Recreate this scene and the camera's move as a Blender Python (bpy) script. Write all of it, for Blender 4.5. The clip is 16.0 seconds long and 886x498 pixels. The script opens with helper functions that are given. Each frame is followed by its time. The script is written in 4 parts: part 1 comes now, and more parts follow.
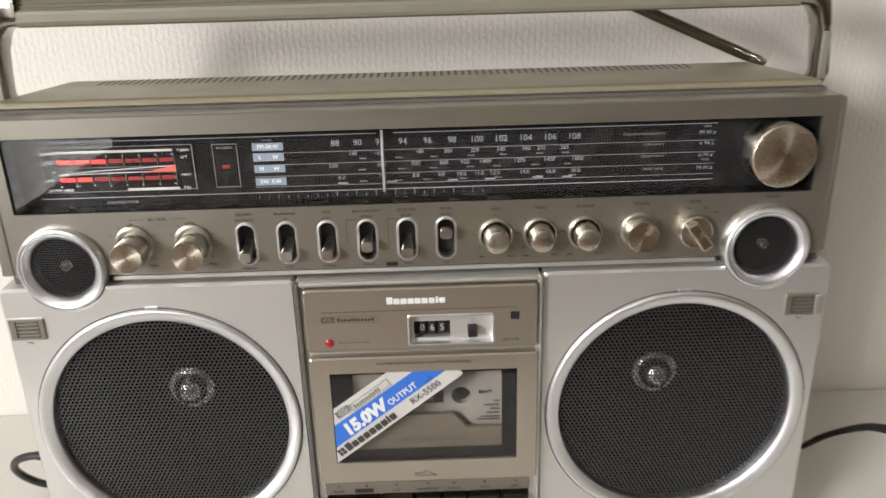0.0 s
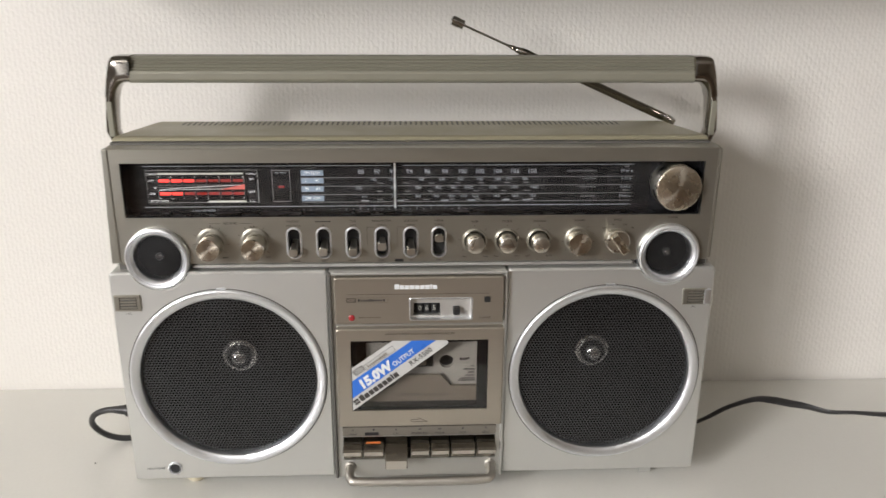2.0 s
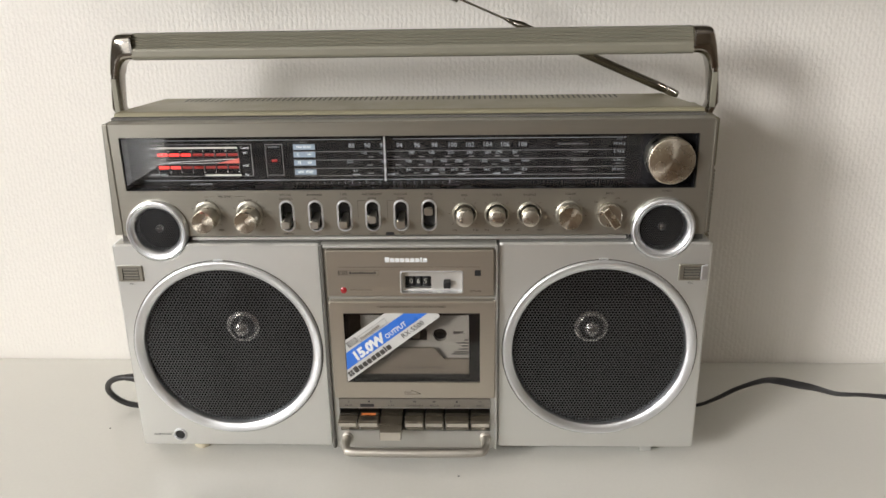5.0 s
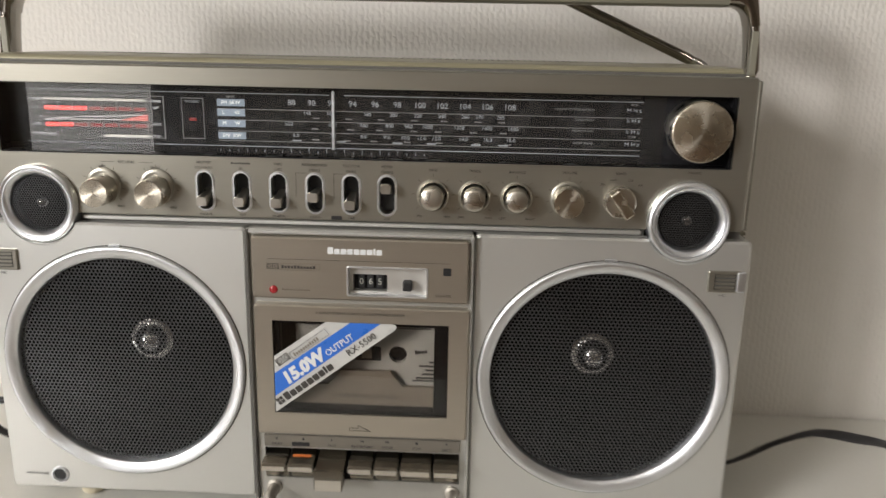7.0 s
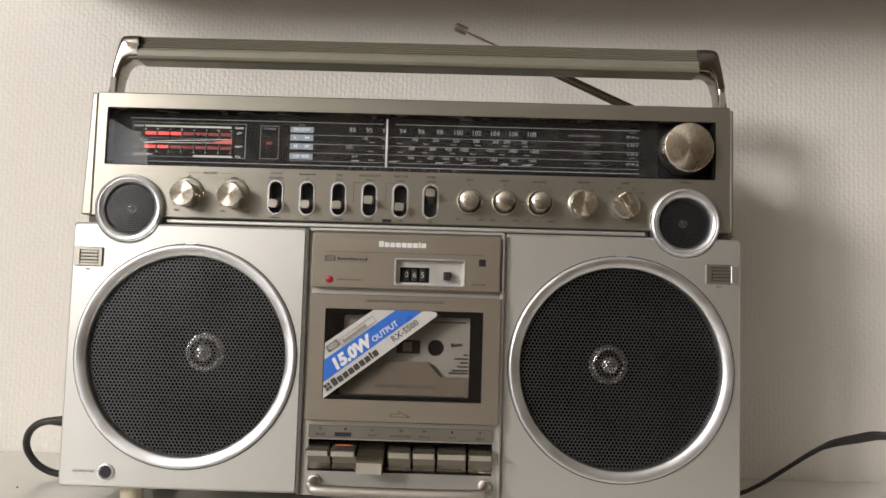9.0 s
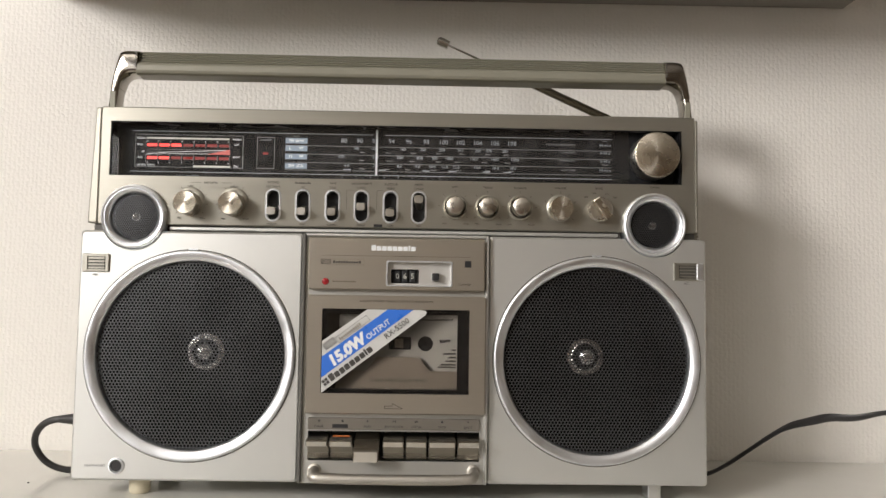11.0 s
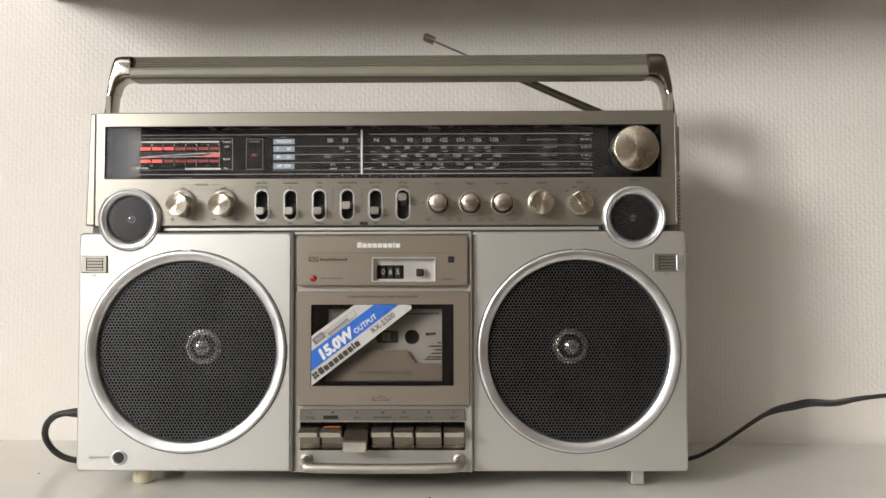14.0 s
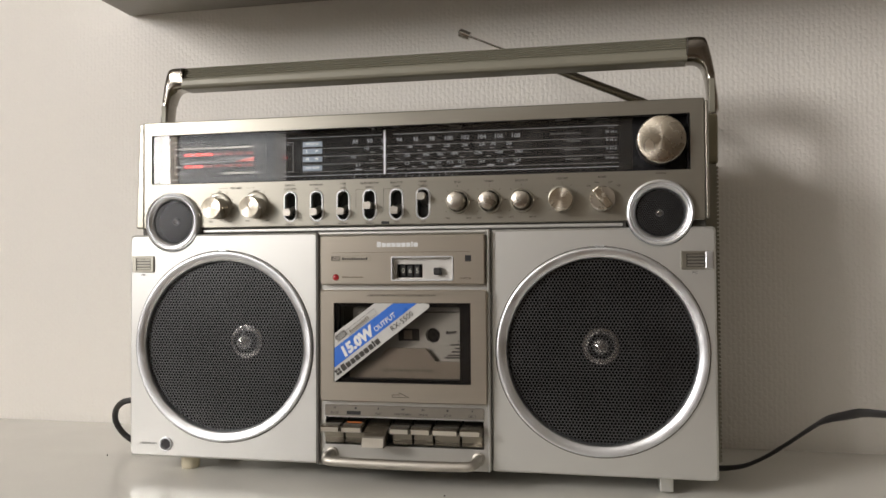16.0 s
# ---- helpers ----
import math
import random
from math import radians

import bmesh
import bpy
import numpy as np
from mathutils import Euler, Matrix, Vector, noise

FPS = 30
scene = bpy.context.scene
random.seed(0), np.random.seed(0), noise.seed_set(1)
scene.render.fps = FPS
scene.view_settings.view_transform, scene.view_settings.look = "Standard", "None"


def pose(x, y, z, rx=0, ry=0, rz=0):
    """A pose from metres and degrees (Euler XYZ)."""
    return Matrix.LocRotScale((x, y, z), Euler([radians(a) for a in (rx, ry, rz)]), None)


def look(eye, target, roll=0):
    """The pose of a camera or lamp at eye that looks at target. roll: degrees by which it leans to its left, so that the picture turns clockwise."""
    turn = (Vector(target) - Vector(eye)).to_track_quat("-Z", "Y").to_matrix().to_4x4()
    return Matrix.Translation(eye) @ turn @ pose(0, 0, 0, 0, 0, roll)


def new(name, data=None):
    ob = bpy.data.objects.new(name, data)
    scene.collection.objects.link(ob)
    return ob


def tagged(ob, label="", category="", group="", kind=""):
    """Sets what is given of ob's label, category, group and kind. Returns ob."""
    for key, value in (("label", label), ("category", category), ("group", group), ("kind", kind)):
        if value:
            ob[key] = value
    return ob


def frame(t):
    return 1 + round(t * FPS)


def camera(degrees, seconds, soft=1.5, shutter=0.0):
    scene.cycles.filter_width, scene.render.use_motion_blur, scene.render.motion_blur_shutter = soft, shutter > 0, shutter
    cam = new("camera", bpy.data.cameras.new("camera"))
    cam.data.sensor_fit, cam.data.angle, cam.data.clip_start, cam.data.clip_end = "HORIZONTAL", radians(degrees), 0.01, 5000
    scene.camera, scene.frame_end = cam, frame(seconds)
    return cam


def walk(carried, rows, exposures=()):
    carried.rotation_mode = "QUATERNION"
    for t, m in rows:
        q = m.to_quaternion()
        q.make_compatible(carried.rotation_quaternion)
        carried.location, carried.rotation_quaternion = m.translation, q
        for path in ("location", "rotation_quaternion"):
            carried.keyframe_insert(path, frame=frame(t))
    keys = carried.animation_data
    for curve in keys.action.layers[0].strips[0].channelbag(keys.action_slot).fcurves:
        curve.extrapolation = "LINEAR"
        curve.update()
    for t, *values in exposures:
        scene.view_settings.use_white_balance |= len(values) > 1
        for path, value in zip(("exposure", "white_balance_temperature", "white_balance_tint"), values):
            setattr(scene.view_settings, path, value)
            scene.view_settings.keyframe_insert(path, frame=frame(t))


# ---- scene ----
cam = camera(58.2, 16.0, shutter=0.5)
PATH = [
    (0, (0.013, -0.443, 0.411), (0.039, 1.418, -0.321), -1.3),
    (0.5, (0.024, -0.52, 0.43), (0.04, 1.344, -0.294), -2.1),
    (1, (0.0, -0.597, 0.443), (-0.026, 1.291, -0.215), 0.4),
    (1.5, (-0.001, -0.638, 0.446), (0.0, 1.264, -0.171), 1.4),
    (2, (-0.006, -0.625, 0.45), (0.086, 1.266, -0.194), 0.6),
    (2.5, (-0.066, -0.615, 0.45), (0.163, 1.257, -0.216), 0.0),
    (3, (-0.119, -0.637, 0.453), (0.24, 1.216, -0.207), 0.8),
    (3.5, (-0.123, -0.651, 0.452), (0.274, 1.189, -0.223), 1.3),
    (3.7, (-0.121, -0.649, 0.456), (0.276, 1.19, -0.223), 1.5),
    (5.8, (0.136, -0.595, 0.418), (-0.154, 1.268, -0.248), -2.1),
    (6, (0.128, -0.582, 0.412), (-0.107, 1.272, -0.301), -1.9),
    (6.5, (0.11, -0.562, 0.4), (-0.027, 1.283, -0.36), -0.9),
    (7, (0.079, -0.501, 0.342), (0.003, 1.429, -0.175), 1.4),
    (7.5, (0.068, -0.51, 0.194), (0.026, 1.488, 0.114), 0.7),
    (8, (0.071, -0.552, 0.151), (-0.004, 1.445, 0.231), 0.6),
    (8.5, (0.062, -0.59, 0.152), (-0.002, 1.401, 0.321), 1.4),
    (8.7, (0.048, -0.596, 0.156), (0.002, 1.397, 0.312), 1.8),
    (11, (0.029, -0.648, 0.16), (0.069, 1.347, 0.299), 1.1),
    (11.5, (0.03, -0.658, 0.162), (0.071, 1.337, 0.299), 0.9),
    (12, (0.027, -0.672, 0.168), (0.076, 1.324, 0.298), 1.1),
    (12.5, (0.031, -0.67, 0.172), (0.094, 1.325, 0.287), 1.0),
    (13, (0.034, -0.674, 0.17), (0.098, 1.322, 0.279), 0.6),
    (13.5, (0.042, -0.668, 0.172), (0.09, 1.329, 0.265), 0.5),
    (14, (0.063, -0.667, 0.175), (0.041, 1.331, 0.255), 0.1),
    (14.5, (0.103, -0.664, 0.174), (-0.03, 1.33, 0.246), -0.3),
    (15, (0.15, -0.663, 0.178), (-0.115, 1.318, 0.24), -0.5),
    (15.5, (0.174, -0.659, 0.178), (-0.199, 1.306, 0.219), -0.6),
    (16, (0.174, -0.654, 0.185), (-0.225, 1.305, 0.232), -0.1),
]
EXPOSURES = [
    (0.0, -0.14, 6430, 12.4), (0.5, -0.29, 6400, 12.4), (1.0, -0.52, 6370, 11.9), (1.5, -0.32, 6355, 11.9), (2.0, -0.30, 6315, 11.9), (3.5, -0.30, 6305, 11.9),
    (6.0, -0.26, 6450, 10.0), (6.5, -0.29, 6450, 10.5), (7.5, -0.60, 6610, 11.4), (8.5, -0.60, 6660, 12.4), (11.0, -0.39, 6570, 11.9), (13.5, -0.36, 6530, 11.4),
    (14.5, -0.45, 6570, 11.9), (15.0, -0.54, 6590, 12.4), (16.0, -0.73, 6610, 12.4),
]
walk(cam, [(t, look(eye, target, roll)) for t, eye, target, roll in PATH], EXPOSURES)

# ---- world and light ----
world = bpy.data.worlds.new("world")
scene.world = world
world.use_nodes = True
wn = world.node_tree
sky = wn.nodes.new("ShaderNodeTexSky")
sky.sky_type, sky.sun_disc = "NISHITA", False
sky.sun_elevation, sky.sun_rotation = radians(35), radians(120)
wn.links.new(sky.outputs[0], wn.nodes["Background"].inputs[0])
wn.nodes["Background"].inputs[1].default_value = 0.12

WIN_X, WIN_Y0, WIN_Y1, WIN_Z0, WIN_Z1 = -1.95, -2.50, -1.60, 0.72, 1.42
# a tall curtained glass door and a narrow side light further along the same wall, seen only as a sheen on the radio
LOW_Y0, LOW_Y1, LOW_Z0, LOW_Z1 = -4.50, -3.02, -0.78, 1.20
GAP_Y0, GAP_Y1, GAP_Z0, GAP_Z1 = -3.00, -2.75, 0.35, 1.20
for name, y0, y1, z0, z1, energy in (("window_daylight", WIN_Y0, WIN_Y1, WIN_Z0, WIN_Z1, 146.0), ("door_daylight", LOW_Y0, LOW_Y1, LOW_Z0, LOW_Z1, 21.0), ("side_light_daylight", GAP_Y0, GAP_Y1, GAP_Z0, GAP_Z1, 29.0)):
    lamp = bpy.data.lights.new(name, "AREA")
    lamp.shape, lamp.size, lamp.size_y = "RECTANGLE", y1 - y0, z1 - z0
    lamp.energy, lamp.color = energy, (1.0, 0.972, 0.935)
    new(name, lamp).matrix_world = look((WIN_X - 0.04, (y0 + y1) / 2, (z0 + z1) / 2), (0, (y0 + y1) / 2, (z0 + z1) / 2))

# ---- materials ----
def material(name, color, rough=0.5, metal=0.0, vary=0.06, scale=60.0, bump=0.0, bump_scale=900.0, stretch=(1, 1, 1), emit=0.0, trans=0.0, coat=0.0, rough_vary=0.08):
    """A surface with variation at two scales, gloss variation and fine relief."""
    m = bpy.data.materials.new(name)
    m.use_nodes = True
    t, b = m.node_tree, m.node_tree.nodes["Principled BSDF"]
    b.inputs["Metallic"].default_value = metal
    b.inputs["Roughness"].default_value = rough
    b.inputs["Base Color"].default_value = (*color, 1)
    b.inputs["Coat Weight"].default_value = coat
    if trans:
        b.inputs["Transmission Weight"].default_value = trans
        b.inputs["IOR"].default_value = 1.45
        return m
    if emit:
        b.inputs["Emission Color"].default_value = (*color, 1)
        b.inputs["Emission Strength"].default_value = emit
        return m
    co = t.nodes.new("ShaderNodeTexCoord")
    mp = t.nodes.new("ShaderNodeMapping")
    mp.inputs["Scale"].default_value = stretch
    t.links.new(co.outputs["Object"], mp.inputs["Vector"])
    big, fine = t.nodes.new("ShaderNodeTexNoise"), t.nodes.new("ShaderNodeTexNoise")
    for n, s, d in ((big, scale, 3), (fine, bump_scale, 2)):
        n.inputs["Scale"].default_value, n.inputs["Detail"].default_value = s, d
        t.links.new(mp.outputs[0], n.inputs["Vector"])
    add = t.nodes.new("ShaderNodeMath")
    add.operation = "ADD"
    t.links.new(big.outputs[0], add.inputs[0])
    t.links.new(fine.outputs[0], add.inputs[1])
    ramp = t.nodes.new("ShaderNodeMapRange")
    ramp.inputs[1].default_value, ramp.inputs[2].default_value = 0.6, 1.4
    ramp.inputs[3].default_value, ramp.inputs[4].default_value = 1 - vary, 1 + vary
    t.links.new(add.outputs[0], ramp.inputs[0])
    mul = t.nodes.new("ShaderNodeVectorMath")
    mul.operation = "SCALE"
    mul.inputs[0].default_value = color
    t.links.new(ramp.outputs[0], mul.inputs["Scale"])
    t.links.new(mul.outputs[0], b.inputs["Base Color"])
    rr = t.nodes.new("ShaderNodeMapRange")
    rr.inputs[1].default_value, rr.inputs[2].default_value = 0.3, 0.7
    rr.inputs[3].default_value, rr.inputs[4].default_value = max(0.02, rough - rough_vary), rough + rough_vary
    t.links.new(big.outputs[0], rr.inputs[0])
    t.links.new(rr.outputs[0], b.inputs["Roughness"])
    if bump:
        bp = t.nodes.new("ShaderNodeBump")
        bp.inputs["Strength"].default_value, bp.inputs["Distance"].default_value = 1.0, bump
        t.links.new(fine.outputs[0], bp.inputs["Height"])
        t.links.new(bp.outputs[0], b.inputs["Normal"])
    return m


def wallpaper_material():
    """Cream paint over glass-fibre wallpaper: staggered short upright strokes."""
    m = material("painted_wallpaper", (0.83, 0.805, 0.755), 0.55, vary=0.03, scale=4)
    t, b = m.node_tree, m.node_tree.nodes["Principled BSDF"]
    co = t.nodes.new("ShaderNodeTexCoord")
    wob = t.nodes.new("ShaderNodeTexNoise")
    wob.inputs["Scale"].default_value, wob.inputs["Detail"].default_value = 170, 2
    t.links.new(co.outputs["Object"], wob.inputs["Vector"])
    off = t.nodes.new("ShaderNodeVectorMath")
    off.operation = "MULTIPLY_ADD"
    off.inputs[1].default_value = (0.0052, 0.0052, 0.0052)
    t.links.new(wob.outputs["Color"], off.inputs[0])
    t.links.new(co.outputs["Object"], off.inputs[2])
    sep, com = t.nodes.new("ShaderNodeSeparateXYZ"), t.nodes.new("ShaderNodeCombineXYZ")
    t.links.new(off.outputs[0], sep.inputs[0])
    t.links.new(sep.outputs["Z"], com.inputs["X"])
    t.links.new(sep.outputs["X"], com.inputs["Y"])
    brick = t.nodes.new("ShaderNodeTexBrick")
    brick.offset, brick.offset_frequency = 0.5, 2
    for key, value in (("Scale", 1.0), ("Mortar Size", 0.0024), ("Mortar Smooth", 1.0), ("Brick Width", 0.0088), ("Row Height", 0.0049)):
        brick.inputs[key].default_value = value
    t.links.new(com.outputs[0], brick.inputs["Vector"])
    ns = t.nodes.new("ShaderNodeTexNoise")
    ns.inputs["Scale"].default_value, ns.inputs["Detail"].default_value = 260, 3
    t.links.new(co.outputs["Object"], ns.inputs["Vector"])
    mix = t.nodes.new("ShaderNodeMath")
    mix.operation = "MULTIPLY_ADD"
    mix.inputs[1].default_value = -0.75
    t.links.new(brick.outputs["Fac"], mix.inputs[0])
    t.links.new(ns.outputs[0], mix.inputs[2])
    bp = t.nodes.new("ShaderNodeBump")
    bp.inputs["Strength"].default_value, bp.inputs["Distance"].default_value = 1.0, 0.00032
    t.links.new(mix.outputs[0], bp.inputs["Height"])
    t.links.new(bp.outputs[0], b.inputs["Normal"])
    return m


WALLPAPER = wallpaper_material()
# dark warm tone of the unseen walls, set for reflections and fill on the radio
UNSEEN_PAINT = material("unseen_wall_bounce_tone", (0.21, 0.172, 0.130), 0.7, scale=3)
CEILING = material("ceiling_paint", (0.60, 0.58, 0.54), 0.8, scale=3)
WOOD = material("oak_floor_boards", (0.10, 0.066, 0.042), 0.4, scale=6, vary=0.2, stretch=(1, 8, 1))
LACQUER = material("white_lacquered_board", (0.73, 0.722, 0.675), 0.22, scale=7, vary=0.02, bump=0.00003, bump_scale=300, rough_vary=0.05)
CABINET = material("grey_cabinet_board", (0.27, 0.257, 0.225), 0.45, scale=9, vary=0.04)
SILVER = material("silver_painted_plastic", (0.665, 0.668, 0.645), 0.42, 0.82, vary=0.012, scale=9, bump=0.00002, bump_scale=3500, rough_vary=0.012)
DECKSILVER = material("satin_silver_deck_frame", (0.52, 0.515, 0.485), 0.42, 0.82, vary=0.012, scale=9, bump=0.00002, bump_scale=3500, rough_vary=0.012)
BRUSHED = material("brushed_champagne_aluminium", (0.385, 0.37, 0.32), 0.32, 0.85, vary=0.02, scale=420, bump=0.000004, bump_scale=1500, stretch=(0.03, 1, 1), rough_vary=0.015)
DECKMETAL = material("brushed_bronze_aluminium", (0.445, 0.405, 0.342), 0.32, 0.8, vary=0.02, scale=420, bump=0.000004, bump_scale=1500, stretch=(0.03, 1, 1), rough_vary=0.015)
COVER = material("olive_gold_plastic", (0.29, 0.267, 0.180), 0.36, 0.25, vary=0.05, scale=30, bump=0.00004, bump_scale=2500)
OLIVE = material("olive_grey_plastic", (0.25, 0.24, 0.19), 0.42, 0.1, vary=0.05, scale=30, bump=0.00004, bump_scale=2500)
CHROME = material("worn_chrome", (0.72, 0.71, 0.69), 0.07, 1.0, vary=0.03, scale=40, rough_vary=0.025)
SATIN = material("satin_chrome_ring", (0.84, 0.86, 0.89), 0.38, 1.0, vary=0.02, scale=60)
LEVER = material("dull_plated_lever", (0.52, 0.495, 0.445), 0.34, 1.0, vary=0.05, scale=90)
SPUN = material("spun_aluminium", (0.62, 0.585, 0.52), 0.30, 1.0, vary=0.03, scale=90)
BLACK = material("matt_black_plastic", (0.012, 0.012, 0.013), 0.5, scale=60, bump=0.00003)
GLOSSBLACK = material("dial_black", (0.010, 0.010, 0.011), 0.25, scale=60)
MESH = material("grey_perforated_steel", (0.098, 0.099, 0.103), 0.36, 0.80, vary=0.10, scale=25)
GROOVE = material("dark_grey_gap", (0.10, 0.095, 0.085), 0.6, scale=60)
RUBBER = material("black_cable_rubber", (0.022, 0.021, 0.021), 0.38, vary=0.15, scale=60, bump=0.00004)
IVORY = material("ivory_rubber", (0.66, 0.60, 0.45), 0.5, scale=80)
WHITE = material("white_print", (0.75, 0.77, 0.78), 0.6, scale=200)
METERWHITE = material("meter_bar_print", (0.46, 0.46, 0.41), 0.6, scale=200)
SCALE = material("dial_scale_print", (0.28, 0.30, 0.32), 0.6, scale=200)
GREYPRINT = material("grey_print", (0.22, 0.22, 0.22), 0.6, scale=200)
DARKPRINT = material("dark_print", (0.05, 0.045, 0.04), 0.6, scale=200)
BROWNPRINT = material("brown_print", (0.20, 0.17, 0.13), 0.6, scale=200)
PALEBLUE = material("pale_blue_label", (0.18, 0.225, 0.28), 0.5, scale=200)
BLUE = material("blue_sticker_ink", (0.035, 0.16, 0.62), 0.35, scale=90)
PAPER = material("silver_white_sticker", (0.57, 0.57, 0.55), 0.35, scale=90)
# cream and tan are darkened for the shade inside the deck
CREAM = material("cassette_cream_shell", (0.50, 0.485, 0.44), 0.4, scale=70)
TAN = material("tan_head_cover", (0.33, 0.285, 0.23), 0.4, 0.3, scale=70)
REDDARK = material("unlit_red_led", (0.22, 0.016, 0.013), 0.3, scale=80)
REDLIT = material("lit_red_led", (1.0, 0.045, 0.035), 0.3, emit=1.15)
ORANGE = material("orange_mark", (0.75, 0.22, 0.06), 0.5, scale=90)
PINK = material("faded_red_scale", (0.50, 0.10, 0.08), 0.5, scale=90)
REDLENS = material("red_lens", (0.33, 0.02, 0.025), 0.2, scale=90)
GLASS = material("clear_acrylic", (0.97, 0.97, 0.96), 0.0, trans=1.0)
# grey tint of the pane stands in for shade behind it
SHADE_PANE = material("shade_tinted_acrylic", (0.46, 0.445, 0.43), 0.0, trans=1.0)
# paler than the key metal: the highlight on the key fronts, put into colour
LIP = material("key_lip_highlight", (0.70, 0.66, 0.58), 0.48, 0.30, vary=0.05, scale=90, stretch=(0.05, 1, 1))
KEYMETAL = material("brushed_bronze_key_metal", (0.29, 0.265, 0.225), 0.27, 1.0, vary=0.06, scale=80, stretch=(0.05, 1, 1))
STRIP = material("bronze_grey_strip", (0.24, 0.22, 0.19), 0.38, 0.6, vary=0.06, scale=60)
RECESS = material("silver_counter_plate", (0.62, 0.61, 0.58), 0.36, 0.6, vary=0.03, scale=60)
GUARD = material("dull_nickel_bar", (0.47, 0.445, 0.40), 0.5, 1.0, vary=0.07, scale=120, rough_vary=0.05)
AERIAL = material("dark_chrome_rod", (0.36, 0.34, 0.30), 0.12, 1.0, vary=0.06, scale=60, rough_vary=0.03)
CORNER = material("worn_handle_chrome", (0.37, 0.345, 0.31), 0.16, 1.0, vary=0.12, scale=60, rough_vary=0.05)
DOME = material("polished_dust_cap", (0.90, 0.90, 0.89), 0.2, 1.0, vary=0.03, scale=60)
CONE = material("black_paper_cone", (0.006, 0.006, 0.006), 0.9, scale=80)
GLOSSBLACK.node_tree.nodes["Principled BSDF"].inputs["Specular IOR Level"].default_value = 0.15
CONE.node_tree.nodes["Principled BSDF"].inputs["Specular IOR Level"].default_value = 0.0


# ---- mesh helpers ----
SET_BACK = 0.0  # the upper fascia lies this far behind the speaker panels


def part(name, bm, mat, parent=None, label="", smooth=False, at=None):
    """Links a bmesh (or a ready mesh) as one object under a thing or a part."""
    if isinstance(bm, bmesh.types.BMesh):
        me = bpy.data.meshes.new(name)
        bmesh.ops.recalc_face_normals(bm, faces=bm.faces)
        bm.to_mesh(me)
        bm.free()
        me.materials.append(mat)
        if smooth:
            for p in me.polygons:
                p.use_smooth = True
            me.set_sharp_from_angle(angle=radians(40))
    else:
        me = bm
    ob = new(name, me)
    if parent:
        ob.parent = parent
    if at:
        ob.location = at
    if SET_BACK and parent is radio:
        kx, kz = 0.002, 0.009
        ob.scale = (1 + kx, 1, 1 + kz)
        ob.location.x += (ob.location.x - 0.057) * kx
        ob.location.z += (ob.location.z - 0.17) * kz
        ob.location.y += SET_BACK
    if label:
        ob["label"] = label
    return ob


def box(x0, x1, y0, y1, z0, z1, bevel=0.0, seg=2, into=None):
    bm = into or bmesh.new()
    made = bmesh.ops.create_cube(bm, size=1.0, matrix=Matrix.Translation(((x0 + x1) / 2, (y0 + y1) / 2, (z0 + z1) / 2)) @ Matrix.Diagonal((x1 - x0, y1 - y0, z1 - z0, 1)))
    if bevel:
        edges = list({e for v in made["verts"] for e in v.link_edges})
        bmesh.ops.bevel(bm, geom=edges, offset=bevel, segments=seg, profile=0.5, affect="EDGES")
    return bm


def lathe(profile, cx=0.0, cz=0.0, n=64, into=None, close=True):
    """Turns (radius, y) pairs round an axis along y through (cx, cz)."""
    bm = into or bmesh.new()
    rings = []
    for r, y in profile:
        if r < 1e-6:
            rings.append([bm.verts.new((cx, y, cz))])
        else:
            rings.append([bm.verts.new((cx + r * math.cos(2 * math.pi * k / n), y, cz + r * math.sin(2 * math.pi * k / n))) for k in range(n)])
    for a, b in zip(rings[:-1], rings[1:]):
        for k in range(n):
            j = (k + 1) % n
            if len(a) == 1 and len(b) == 1:
                continue
            if len(a) == 1:
                bm.faces.new((a[0], b[j], b[k]))
            elif len(b) == 1:
                bm.faces.new((a[k], a[j], b[0]))
            else:
                bm.faces.new((a[k], a[j], b[j], b[k]))
    return bm


def rect(x0, x1, z0, z1, r=0.0, n=5):
    """A loop of (x, z), counter-clockwise, with rounded corners."""
    if r <= 0:
        return [(x0, z0), (x1, z0), (x1, z1), (x0, z1)]
    out = []
    for cx, cz, a in ((x1 - r, z0 + r, -90), (x1 - r, z1 - r, 0), (x0 + r, z1 - r, 90), (x0 + r, z0 + r, 180)):
        for k in range(n + 1):
            b = radians(a + 90 * k / n)
            out.append((cx + r * math.cos(b), cz + r * math.sin(b)))
    return out


def circle(cx, cz, r, n=72):
    return [(cx + r * math.cos(2 * math.pi * k / n), cz + r * math.sin(2 * math.pi * k / n)) for k in range(n)]


def shrink(loop, d):
    """Moves a loop inwards by about d, from its middle."""
    mx, mz = (min(p[0] for p in loop) + max(p[0] for p in loop)) / 2, (min(p[1] for p in loop) + max(p[1] for p in loop)) / 2
    hx, hz = max(p[0] for p in loop) - mx, max(p[1] for p in loop) - mz
    return [(mx + (x - mx) * (hx - d) / hx, mz + (z - mz) * (hz - d) / hz) for x, z in loop]


